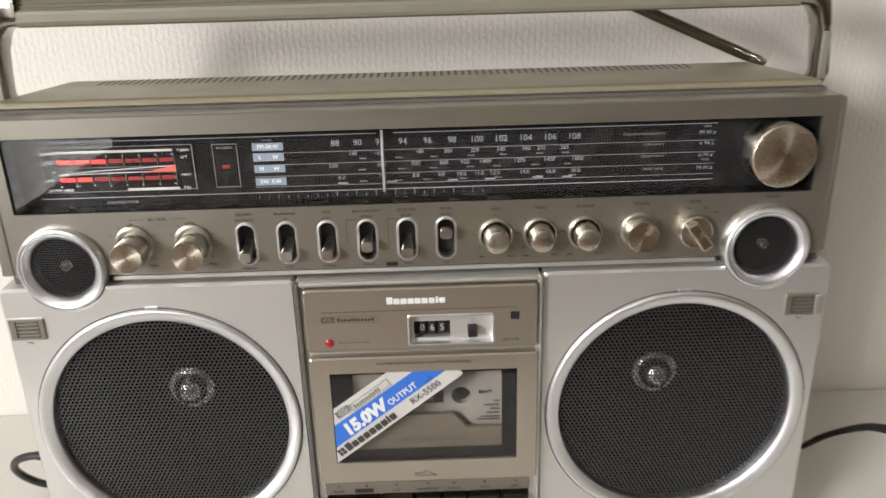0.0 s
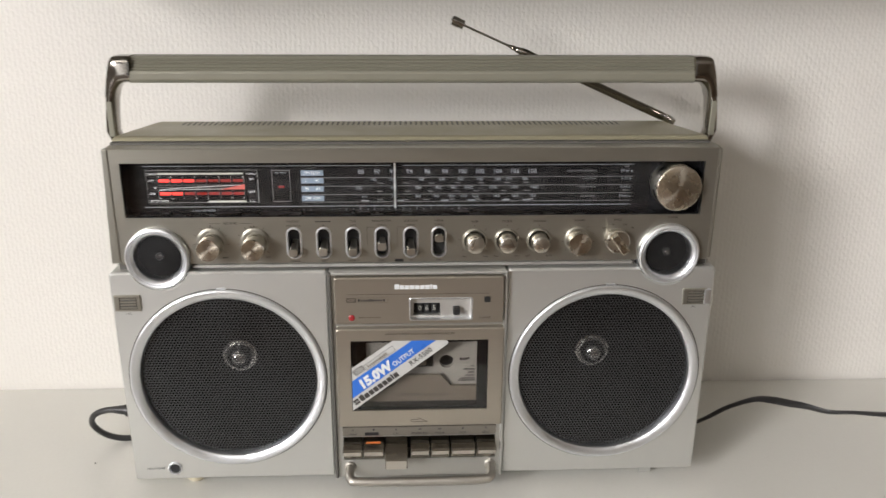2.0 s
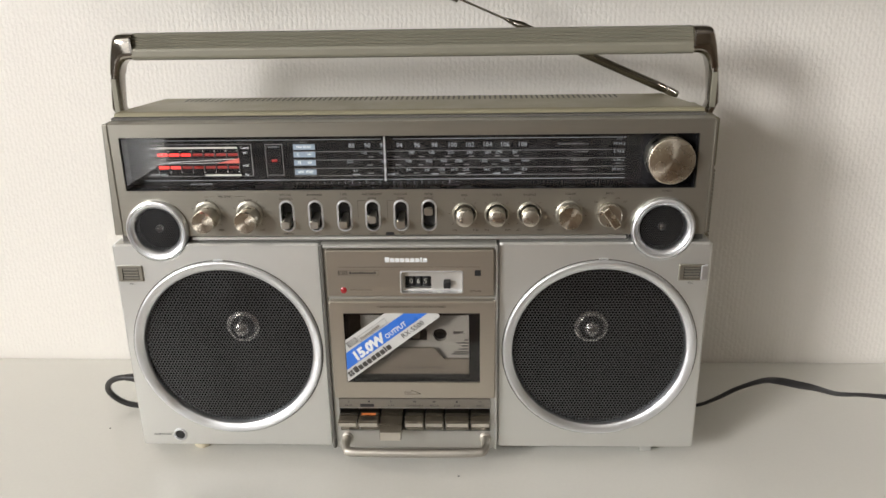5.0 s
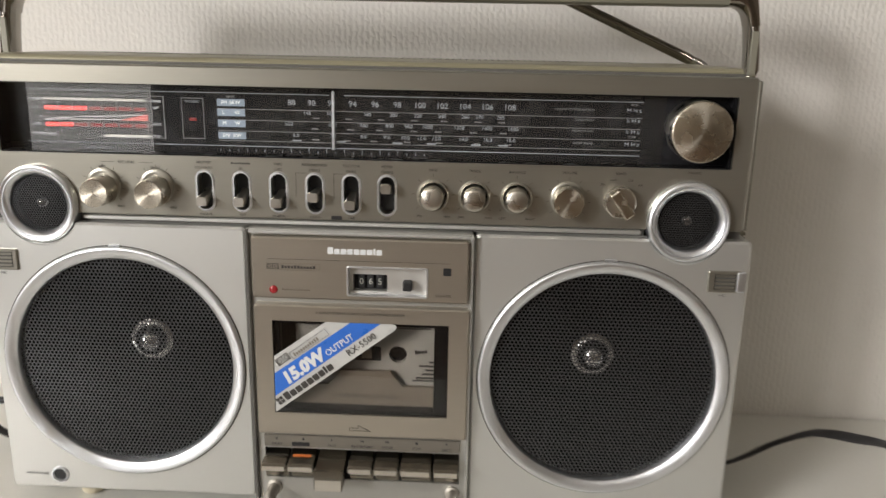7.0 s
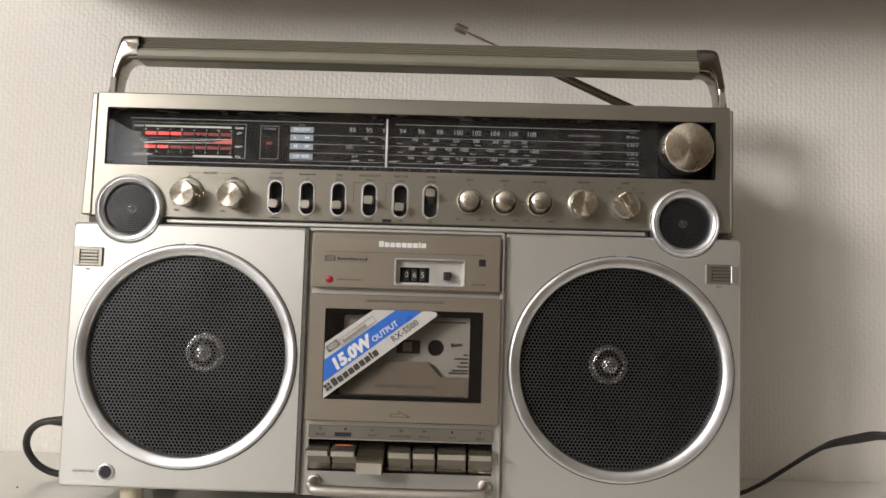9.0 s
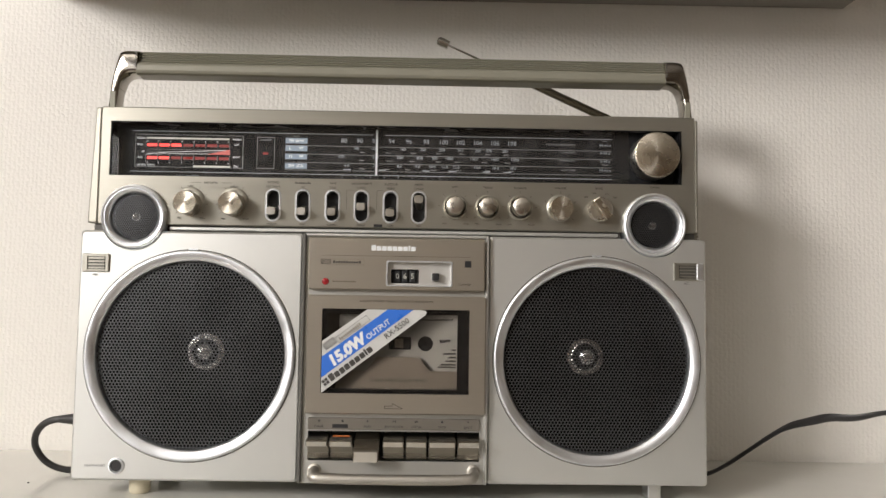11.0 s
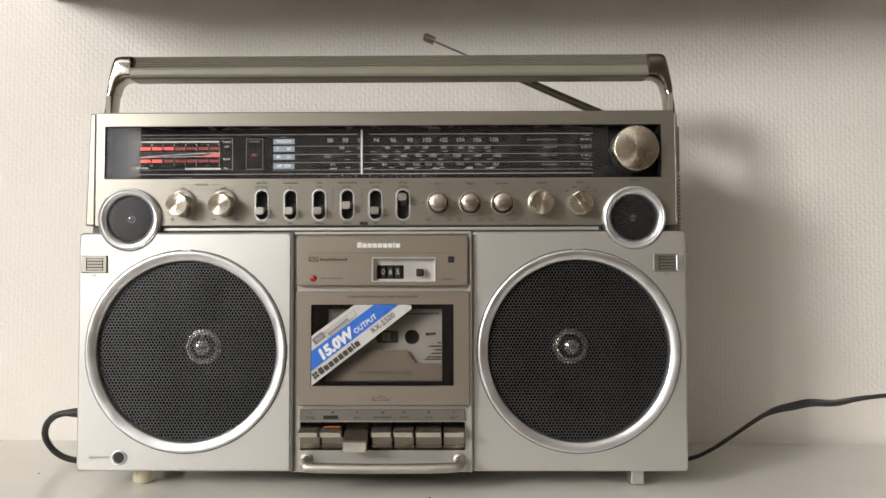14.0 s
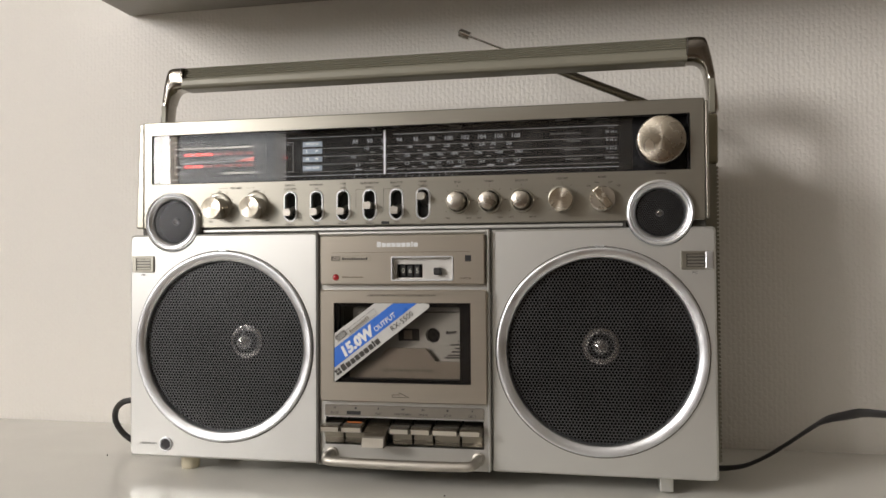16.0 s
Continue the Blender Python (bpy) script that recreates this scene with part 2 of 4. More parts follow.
def plate(outer, holes, y0, y1, chamfer=0.0, back=False, into=None):
    """An upright plate between y0 (front) and y1 with openings through it."""
    bm = into or bmesh.new()
    fronts = []
    loops = [(shrink(outer, chamfer) if chamfer else outer, outer)] + [(h, h) for h in holes]
    edges = []
    for front, wide in loops:
        vs = [bm.verts.new((x, y0, z)) for x, z in front]
        es = [bm.edges.new((vs[k], vs[(k + 1) % len(vs)])) for k in range(len(vs))]
        edges += es
        rows = [vs]
        if chamfer and wide is not front:
            rows.append([bm.verts.new((x, y0 + chamfer, z)) for x, z in wide])
        rows.append([bm.verts.new((x, y1, z)) for x, z in wide])
        fronts.append(rows)
    bmesh.ops.triangle_fill(bm, use_beauty=True, use_dissolve=False, edges=edges, normal=(0, -1, 0))
    for rows in fronts:
        for a, b in zip(rows[:-1], rows[1:]):
            n = len(a)
            for k in range(n):
                bm.faces.new((a[k], a[(k + 1) % n], b[(k + 1) % n], b[k]))
    if back:
        bm.faces.new(fronts[0][-1])
    return bm


def flat(loop, y, thick=0.0002, into=None):
    """A thin solid of the outline, its face at y."""
    return plate(loop, [], y, y + thick, into=into)


def tube(points, radius, n=10, into=None, caps=True, flatten=1.0, twist=0.0):
    """A round bar along the points; radius a number or one per point."""
    bm = into or bmesh.new()
    pts = [Vector(p) for p in points]
    rings = []
    up = Vector((0, 0, 1))
    for k, p in enumerate(pts):
        d = (pts[min(k + 1, len(pts) - 1)] - pts[max(k - 1, 0)]).normalized()
        side = d.cross(up if abs(d.z) < 0.95 else Vector((0, 1, 0))).normalized()
        top = side.cross(d).normalized()
        r = radius[k] if isinstance(radius, (list, tuple)) else radius
        if twist:
            roll = Matrix.Rotation(radians(twist) * k / len(pts), 3, d)
            side, top = roll @ side, roll @ top
        rings.append([bm.verts.new(p + side * (r * flatten * math.cos(2 * math.pi * j / n)) + top * (r * math.sin(2 * math.pi * j / n))) for j in range(n)])
    for a, b in zip(rings[:-1], rings[1:]):
        for j in range(n):
            bm.faces.new((a[j], a[(j + 1) % n], b[(j + 1) % n], b[j]))
    if caps:
        bm.faces.new(rings[0]), bm.faces.new(rings[-1])
    return bm


def smooth_path(points, steps=8):
    """A Catmull-Rom path through the points."""
    pts = [Vector(p) for p in points]
    pts = [2 * pts[0] - pts[1]] + pts + [2 * pts[-1] - pts[-2]]
    out = []
    for k in range(1, len(pts) - 2):
        a, b, c, d = pts[k - 1:k + 3]
        for s in range(steps):
            u = s / steps
            out.append(0.5 * ((2 * b) + (c - a) * u + (2 * a - 5 * b + 4 * c - d) * u * u + (3 * b - a - 3 * c + d) * u ** 3))
    return out + [pts[-2]]


def words(name, body, x, z, cap, y, mat, parent, align="CENTER", turn=0.0, bold=0.0, shear=0.0, wide=1.0, label=""):
    """Writing that faces the viewer, cap metres high, centred on z."""
    cu = bpy.data.curves.new(name, "FONT")
    cu.body, cu.size, cu.align_x, cu.align_y = body, cap / 0.70, align, "CENTER"
    cu.offset, cu.shear, cu.extrude, cu.resolution_u = bold * cap, shear, 0.00006, 2
    temp = bpy.data.objects.new(name, cu)
    me = bpy.data.meshes.new_from_object(temp)
    bpy.data.objects.remove(temp)
    me.transform(Matrix.Translation((x, y, z)) @ Matrix.Rotation(radians(-turn), 4, "Y") @ Matrix.Rotation(radians(90), 4, "X") @ Matrix.Diagonal((wide, 1, 1, 1)))
    me.materials.clear()
    me.materials.append(mat)
    return part(name, me, mat, parent, label)


def bars(name, x0, x1, z, cap, y, mat, parent, seed=1, turn=0.0, gap=0.28, n=None):
    """Plain bars in place of writing: blocks with the rhythm of letters."""
    rng = random.Random(seed)
    bm = bmesh.new()
    count = n or max(2, int((x1 - x0) / (cap * 0.95)))
    step = (x1 - x0) / count
    ca, sa = math.cos(radians(turn)), math.sin(radians(turn))
    for k in range(count):
        h = cap * (1.0 if k == 0 else rng.choice((0.72, 0.72, 0.8, 0.95)))
        u0, u1 = k * step, k * step + step * (1 - gap)
        loop = [(u0, -cap / 2), (u1, -cap / 2), (u1, -cap / 2 + h), (u0, -cap / 2 + h)]
        flat([(x0 + u * ca - v * sa, z + u * sa + v * ca) for u, v in loop], y, 0.00012, into=bm)
    return part(name, bm, mat, parent)


# ---- the room ----
def structure(name, bm, mat, label):
    return tagged(part(name, bm, mat), label, "wall" if "wall" in name else name.split("_")[0], kind="structure")


WALL_Y, FLOOR_Z, TOP_Z = 0.208, -0.80, 1.75
EAST, SOUTH, WEST = 3.6, -5.0, WIN_X
structure("wall_north", box(WEST, EAST, WALL_Y, WALL_Y + 0.12, FLOOR_Z, TOP_Z), WALLPAPER, "cream painted wall with coarse woven wallpaper texture")
# the other three walls are unseen, added to shape bounce light and reflections
structure("wall_east", box(EAST, EAST + 0.12, SOUTH, WALL_Y + 0.12, FLOOR_Z, TOP_Z), UNSEEN_PAINT, "unseen dark brown wall added to close the room for bounce light")
structure("wall_south", box(WEST - 0.12, EAST + 0.12, SOUTH - 0.12, SOUTH, FLOOR_Z, TOP_Z), UNSEEN_PAINT, "unseen dark brown wall added to warm the radio's reflections")
west = bmesh.new()
for y0, y1, z0, z1 in ((SOUTH, LOW_Y0, FLOOR_Z, TOP_Z), (LOW_Y0, LOW_Y1, LOW_Z1, TOP_Z), (LOW_Y0, LOW_Y1, FLOOR_Z, LOW_Z0), (LOW_Y1, GAP_Y0, FLOOR_Z, TOP_Z), (GAP_Y1, WIN_Y0, FLOOR_Z, TOP_Z), (GAP_Y0, GAP_Y1, FLOOR_Z, GAP_Z0), (GAP_Y0, GAP_Y1, GAP_Z1, TOP_Z), (WIN_Y1, WALL_Y + 0.12, FLOOR_Z, TOP_Z), (WIN_Y0, WIN_Y1, FLOOR_Z, WIN_Z0), (WIN_Y0, WIN_Y1, WIN_Z1, TOP_Z)):
    box(WEST - 0.12, WEST, y0, y1, z0, z1, into=west)
structure("wall_west", west, UNSEEN_PAINT, "unseen dark brown wall added round a window, a glass door and a side light")
structure("floor", box(WEST - 0.12, EAST + 0.12, SOUTH - 0.12, WALL_Y + 0.12, FLOOR_Z - 0.1, FLOOR_Z), WOOD, "brown wooden floor of the room")
structure("ceiling", box(WEST - 0.12, EAST + 0.12, SOUTH - 0.12, WALL_Y + 0.12, TOP_Z, TOP_Z + 0.1), CEILING, "white painted ceiling")

sideboard = tagged(new("sideboard"), "long white lacquered sideboard standing against the wall", "sideboard")
SB_X0, SB_X1, SB_Y0 = -1.15, 0.612, -0.26
part("top_board", box(SB_X0, SB_X1, SB_Y0, WALL_Y - 0.002, -0.022, 0.0, 0.0012), LACQUER, sideboard)
part("carcass", box(SB_X0 + 0.01, SB_X1 - 0.01, SB_Y0 + 0.02, WALL_Y - 0.003, FLOOR_Z, -0.022, 0.001), LACQUER, sideboard)

shelf = tagged(new("wall_cabinet"), "grey wall cabinet with a dark underside above the radio", "cabinet")
part("body", box(-0.382, 0.490, WALL_Y - 0.233, WALL_Y - 0.001, 0.4922, 0.80, 0.0015), CABINET, shelf)
shelf.rotation_euler = (0, radians(-0.45), 0)

# ---- the radio cassette recorder ----
radio = tagged(new("radio_cassette_recorder"), "silver vintage stereo radio cassette recorder standing on the white sideboard", "radio")
radio.location = (0.003, 0.0, 0.0008)
radio.rotation_euler = (0, radians(-0.25), 0)
SPK_Z, SPK_R = 0.1150, 0.0850
SPK = {-1: -0.1641, 1: 0.1673}
TWE = {-1: -0.2144, 1: 0.2156}
TWE_Z, TWE_R, TWE_Y = 0.2275, 0.0265, 0.0085
DIAL_Y = 0.0125


def dial(x, z):
    """Sets a print of the recessed dial so far back that it lines up with the front."""
    return x + (x - 0.057) * 0.019, z + (z - 0.17) * 0.019


# rear half: box, ribbed sides, ridged top cover
part("rear_case", box(-0.247, 0.247, 0.066, 0.132, 0.017, 0.316, 0.004, 3), OLIVE, radio, "olive grey plastic rear case")
for side in (-1, 1):
    bm = bmesh.new()
    out = 0.2620 if side < 0 else 0.2658
    box(min(side * 0.2465, side * (out - 0.0016)), max(side * 0.2465, side * (out - 0.0016)), 0.0455, 0.128, 0.02, 0.270, into=bm)
    for k in range(72):
        z = 0.021 + k * 0.00345
        x0, x1 = sorted((side * (out - 0.0020), side * out))
        box(x0, x1, 0.0460, 0.127, z, z + 0.0019, into=bm)
    part("ribbed_side", bm, OLIVE, radio, "olive grey side with horizontal ribs")

cover = bmesh.new()
profile = [(0.0335, 0.3165), (0.0338, 0.3218), (0.0350, 0.3236), (0.0385, 0.3244), (0.062, 0.3246), (0.106, 0.3246), (0.122, 0.3200), (0.132, 0.309)]
ends = [0.0, 0.0, 0.0004, 0.002, 0.008, 0.019, 0.024, 0.026]
left = [cover.verts.new((-0.2485 + e, y, z)) for (y, z), e in zip(profile, ends)]
right = [cover.verts.new((0.2485 - e, y, z)) for (y, z), e in zip(profile, ends)]
for k in range(len(profile) - 1):
    cover.faces.new((left[k], left[k + 1], right[k + 1], right[k]))
for line, s in ((left, -1), (right, 1)):
    low = [cover.verts.new((s * 0.2485, y, 0.309)) for y, _ in profile]
    for k in range(len(profile) - 1):
        cover.faces.new((line[k], line[k + 1], low[k + 1], low[k]))
top_cover = part("top_cover", cover, COVER, radio, "olive grey top cover with vent slots")
part("cover_gap", box(-0.2480, 0.2480, 0.0265, 0.0340, 0.3165, 0.3209), GROOVE, radio)
slot = bmesh.new()
box(-0.0011, 0.0011, 0.086, 0.1055, 0.3238, 0.32475, 0.0003, 1, into=slot)
slot_mesh = None
for k in range(84):
    x = -0.205 + k * 0.0047
    if slot_mesh is None:
        slot_mesh = part("vent_slot", slot, GROOVE, top_cover, at=(x, 0, 0)).data
    else:
        part("vent_slot", slot_mesh, BLACK, top_cover, at=(x, 0, 0))

# front: two speaker panels, set back a little behind the deck
PANEL_Y = 0.006
for side in (-1, 1):
    x0, x1 = (-0.2560, -0.0748) if side < 0 else (0.0780, 0.2580)
    cx = SPK[side]
    notch = [(TWE[side] + 0.0269 * math.cos(a), TWE_Z + 0.0269 * math.sin(a)) for a in [radians(-26.4 - 127.2 * k / 20) for k in range(21)]]
    edge = rect(x0, x1, 0.0145, 0.2155, 0.003)
    panel = part("speaker_panel", plate(edge[:12] + notch + edge[12:], [circle(cx, SPK_Z, SPK_R - 0.004, 96)], 0.0, 0.067, 0.0016), SILVER, radio, "silver painted speaker panel", at=(0, PANEL_Y, 0))
    part("speaker_ring", lathe([(SPK_R, 0.003), (SPK_R, -0.0008), (SPK_R - 0.0003, -0.0018), (SPK_R - 0.0010, -0.0025), (SPK_R - 0.0020, -0.0026), (SPK_R - 0.0050, -0.0018), (SPK_R - 0.0078, -0.0007), (SPK_R - 0.0085, 0.0001), (SPK_R - 0.0088, 0.0018), (SPK_R - 0.0089, 0.008)], cx, SPK_Z, 128), SATIN, radio, "satin chrome speaker ring", smooth=True, at=(0, PANEL_Y, 0))
    part("ring_groove", lathe([(SPK_R + 0.0009, -0.0002), (SPK_R - 0.0002, -0.0004)], cx, SPK_Z, 96), GROOVE, panel)
    part("woofer_cone", lathe([(SPK_R - 0.007, 0.009), (SPK_R - 0.012, 0.010), (0.02, 0.058), (0.0, 0.060)], cx, SPK_Z, 64), CONE, radio, "black woofer cone", smooth=True, at=(0, PANEL_Y, 0))
    part("dust_cap", lathe([(0.0, 0.0355), (0.003, 0.0359), (0.006, 0.0372), (0.0090, 0.0398), (0.0112, 0.0435), (0.0122, 0.0475), (0.0128, 0.0500), (0.0142, 0.0480), (0.0158, 0.0482), (0.0165, 0.0510)], cx, SPK_Z, 48), DOME, radio, "shiny metal dust cap", smooth=True, at=(0, PANEL_Y, 0))


def perforated(cx, cz, radius, y, pitch, hole, thick, dish=0.0):
    """Sheet steel with hexagonal holes in staggered rows, cut round."""
    verts, faces = [], []
    rows = int(radius / (pitch * 0.866)) + 2
    for j in range(-rows, rows + 1):
        for i in range(-int(radius / pitch) - 2, int(radius / pitch) + 3):
            px, pz = (i + 0.5 * (j % 2)) * pitch, j * pitch * 0.866
            if px * px + pz * pz > (radius - 0.2 * pitch) ** 2:
                continue
            yy = y + dish * (px * px + pz * pz) / radius ** 2
            base = len(verts)
            for r, dy in ((pitch / math.sqrt(3), 0.0), (hole, 0.0), (hole, thick)):
                for k in range(6):
                    a = radians(30 + 60 * k)
                    verts.append((cx + px + r * math.cos(a), yy + dy, cz + pz + r * math.sin(a)))
            for k in range(6):
                q = (k + 1) % 6
                faces.append((base + k, base + q, base + 6 + q, base + 6 + k))
                faces.append((base + 6 + k, base + 6 + q, base + 12 + q, base + 12 + k))
    me = bpy.data.meshes.new("grille")
    me.from_pydata(verts, [], faces)
    me.materials.append(MESH)
    return me


for side in (-1, 1):
    part("speaker_grille", perforated(SPK[side], SPK_Z, SPK_R - 0.0078, 0.004, 0.00282, 0.00116, 0.0004), MESH, radio, "dark grey perforated steel grille", at=(0, PANEL_Y, 0))
    cx = TWE[side]
    part("tweeter_ring", lathe([(TWE_R, 0.012), (TWE_R, -0.0018), (TWE_R - 0.0006, -0.0032), (TWE_R - 0.0018, -0.0038), (TWE_R - 0.0030, -0.0034), (TWE_R - 0.0034, -0.0026), (TWE_R - 0.0040, -0.0034), (TWE_R - 0.0048, -0.0030), (TWE_R - 0.0068, -0.0010), (TWE_R - 0.0074, 0.0012), (TWE_R - 0.0075, 0.0095)], cx, TWE_Z, 96), SATIN, radio, "satin chrome tweeter ring", smooth=True, at=(0, TWE_Y, 0))
    part("tweeter_backing", lathe([(TWE_R - 0.006, 0.0085), (0.0, 0.0085)], cx, TWE_Z, 48), CONE, radio, at=(0, TWE_Y, 0))
    part("tweeter_dome", lathe([(0.0, 0.0016), (0.0015, 0.0018), (0.0030, 0.0028), (0.0042, 0.0060)], cx, TWE_Z, 32), CHROME, radio, smooth=True, at=(0, TWE_Y, 0))
    part("tweeter_grille", perforated(cx, TWE_Z, TWE_R - 0.0075, -0.0002, 0.00175, 0.00076, 0.0003, 0.0014), MESH, radio, "fine perforated tweeter grille", at=(0, TWE_Y, 0))

SET_BACK = 0.011
# front: the brushed upper fascia with its dial opening and switch slots
SLOTS = [-0.101, -0.0765, -0.052, -0.028, -0.004, 0.0195]
SLOT_Z = 0.2385
POTS = [0.0495, 0.0765, 0.1038]
WINDOW = rect(-0.2365, 0.2395, 0.2610, 0.3062, 0.0008)
slot_holes = [rect(x - 0.0052, x + 0.0052, SLOT_Z - 0.0125, SLOT_Z + 0.0125, 0.0051, 8) for x in SLOTS]
pot_holes = [circle(x, 0.2395, 0.0088, 40) for x in POTS]
fascia_edge = rect(-0.2445, 0.2505, 0.2208, 0.3180, 0.0012)
bites = []
for side in (-1, 1):
    # the fascia is cut away round each tweeter
    fx, fz, fr = 0.057 + (TWE[side] - 0.057) / 1.002, 0.17 + (TWE_Z - 0.17) / 1.009, 0.0258
    low = math.asin((0.2208 - fz) / fr)
    bites += [(fx + fr * math.cos(a), fz + fr * math.sin(a)) for a in [math.pi - low + (2 * low - math.pi) * k / 40 for k in range(41)]]
fascia_edge = fascia_edge[18:] + bites + fascia_edge[:18]
fascia = part("upper_fascia", plate(fascia_edge, [WINDOW] + slot_holes + pot_holes, -0.001, 0.067, 0.0008), BRUSHED, radio, "brushed champagne aluminium control fascia")
trim = box(-0.2530, -0.2447, 0.0, 0.033, 0.2215, 0.3175, 0.0012)
for v in trim.verts:
    if v.co.x < -0.2488:
        v.co.x += 0.0034 * (v.co.z - 0.2215) / 0.096
part("side_trim", trim, BRUSHED, radio, "polished side trim")
part("side_trim", box(0.2507, 0.2540, 0.0012, 0.033, 0.2215, 0.3165, 0.0014), BRUSHED, radio, "polished side trim")
for x0, x1 in ((-0.2480, -0.2395), (-0.1885, 0.1885), (0.2415, 0.2510)):
    part("fascia_shadow_gap", box(x0, x1, 0.004, 0.032, 0.2150, 0.2212), GROOVE, radio)
part("fascia_ledge", box(-0.186, 0.186, 0.0005, 0.03, 0.2168, 0.2196, 0.0006, 1), SILVER, radio)
for x in SLOTS:
    rim = bmesh.new()
    plate(rect(x - 0.0066, x + 0.0066, SLOT_Z - 0.0139, SLOT_Z + 0.0139, 0.0065, 8), [rect(x - 0.0050, x + 0.0050, SLOT_Z - 0.0123, SLOT_Z + 0.0123, 0.0049, 8)], -0.0019, 0.002, 0.0009, into=rim)
    slot_rim = part("slot_rim", rim, SATIN, radio, "chrome slot rim")
    part("slot_pocket", box(x - 0.0054, x + 0.0054, 0.008, 0.009, SLOT_Z - 0.013, SLOT_Z + 0.013), BLACK, slot_rim)
for k, x in enumerate(SLOTS):
    # each lever stands low, but for the middle one and the raised last one
    zc = (SLOT_Z - 0.0055, SLOT_Z - 0.0055, SLOT_Z - 0.0055, SLOT_Z - 0.001, SLOT_Z - 0.0055, SLOT_Z + 0.0058)[k]
    lean, bm, rings = zc - SLOT_Z, bmesh.new(), []
    for y, z, w, h in ((0.0085, SLOT_Z + lean * 0.2, 0.0024, 0.0022), (0.001, SLOT_Z + lean * 0.7, 0.0028, 0.0027), (-0.0088, zc, 0.0037, 0.0034), (-0.0103, zc - 0.0001, 0.0033, 0.0030)):
        rings.append([bm.verts.new((x + w * math.copysign(abs(math.cos(q)) ** 0.5, math.cos(q)), y, z + h * math.copysign(abs(math.sin(q)) ** 0.5, math.sin(q)))) for q in [2 * math.pi * (n + 0.5) / 20 for n in range(20)]])
    for r0, r1 in zip(rings[:-1], rings[1:]):
        for n in range(20):
            bm.faces.new((r0[n], r0[(n + 1) % 20], r1[(n + 1) % 20], r1[n]))
    bm.faces.new(rings[-1])
    part("toggle_switch", bm, LEVER, radio, "dull plated paddle lever", smooth=True)


def spun_material():
    """Turned metal whose fine circular lines make fan-shaped glints."""
    m = material("turned_metal_face", (0.63, 0.575, 0.48), 0.27, 1.0, vary=0.015, scale=120, rough_vary=0.015)
    b = m.node_tree.nodes["Principled BSDF"]
    b.inputs["Anisotropic"].default_value = 0.85
    tg = m.node_tree.nodes.new("ShaderNodeTangent")
    tg.direction_type, tg.axis = "RADIAL", "Y"
    m.node_tree.links.new(tg.outputs[0], b.inputs["Tangent"])
    return m


TURNED = spun_material()


def turned_knob(name, x, z, r, depth, label, mark=False):
    """A knob centred on its own origin, so that its turning lines run round it."""
    k = part(name, lathe([(r, 0.0), (r, -depth + 0.0012), (r * 0.985, -depth + 0.0004), (r * 0.95, -depth), (0, -depth + 0.0003)], 0, 0, 72), TURNED, radio, label, smooth=True, at=(x, -0.001, z))
    skirt = part("knob_side", lathe([(r + 0.0002, 0.0), (r + 0.0002, -depth + 0.0015), (r - 0.0001, -depth + 0.0008)], 0, 0, 72), SPUN, k, smooth=True)
    return k


turned_knob("record_level_knob", -0.1687, 0.2378, 0.0093, 0.0170, "turned metal record level knob")
turned_knob("record_level_knob", -0.1329, 0.2378, 0.0093, 0.0170, "turned metal record level knob")
for x in (-0.1690, -0.1333):
    part("knob_base", lathe([(0.0114, -0.001), (0.0118, -0.0022), (0.0108, -0.0030), (0.009, -0.0030)], x, 0.2405, 56), BRUSHED, radio, smooth=True)
turned_knob("tuning_knob", 0.2168, 0.2849, 0.0190, 0.0205, "large turned metal tuning knob").location.y += 0.0125
for x in POTS:
    part("knob_collar", lathe([(0.0104, -0.001), (0.0104, -0.0024), (0.0096, -0.0030), (0.0086, -0.0026), (0.0086, 0.010)], x, 0.2395, 48), BRUSHED, radio, "satin metal collar", smooth=True)
    part("collar_pocket", lathe([(0.0088, 0.0095), (0.0, 0.0095)], x, 0.2395, 32), BLACK, radio)
    part("tone_knob", lathe([(0.0076, 0.0095), (0.0074, -0.0130), (0.0068, -0.0146), (0.0055, -0.0153), (0.0, -0.0156)], x, 0.2393, 48), SPUN, radio, "small rounded metal tone knob", smooth=True)
turned_knob("volume_knob", 0.1368, 0.2388, 0.0096, 0.0125, "turned metal volume knob")
part("knob_base", lathe([(0.0112, -0.001), (0.0112, -0.002), (0.0102, -0.0028), (0.009, -0.0028)], 0.1368, 0.2398, 56), BRUSHED, radio, smooth=True)
band = part("band_knob", lathe([(0.0100, 0.0), (0.0100, -0.0058), (0.0092, -0.0066), (0.0, -0.0066)], 0, 0, 56), SPUN, radio, "metal band selector knob with a grip bar", smooth=True, at=(0.1702, -0.001, 0.2390))
grip = box(-0.0036, 0.0036, -0.0145, -0.006, -0.0098, 0.0098, 0.0012)
bmesh.ops.rotate(grip, verts=grip.verts, matrix=Matrix.Rotation(radians(-36), 3, "Y"))
part("grip_bar", grip, TURNED, band)

# control writing and scale marks round the knobs
FY = -0.00125
for x, s in ((-0.1690, "LEFT"), (-0.1333, "RIGHT")):
    words("lettering", s, x, 0.2527, 0.0015, FY, DARKPRINT, fascia)
    words("lettering", "MIN", x - 0.0085, 0.2265, 0.0015, FY, DARKPRINT, fascia)
    words("lettering", "MAX", x + 0.0105, 0.2265, 0.0015, FY, DARKPRINT, fascia)
words("lettering", "REC LEVEL", -0.1525, 0.2560, 0.0017, FY, DARKPRINT, fascia)
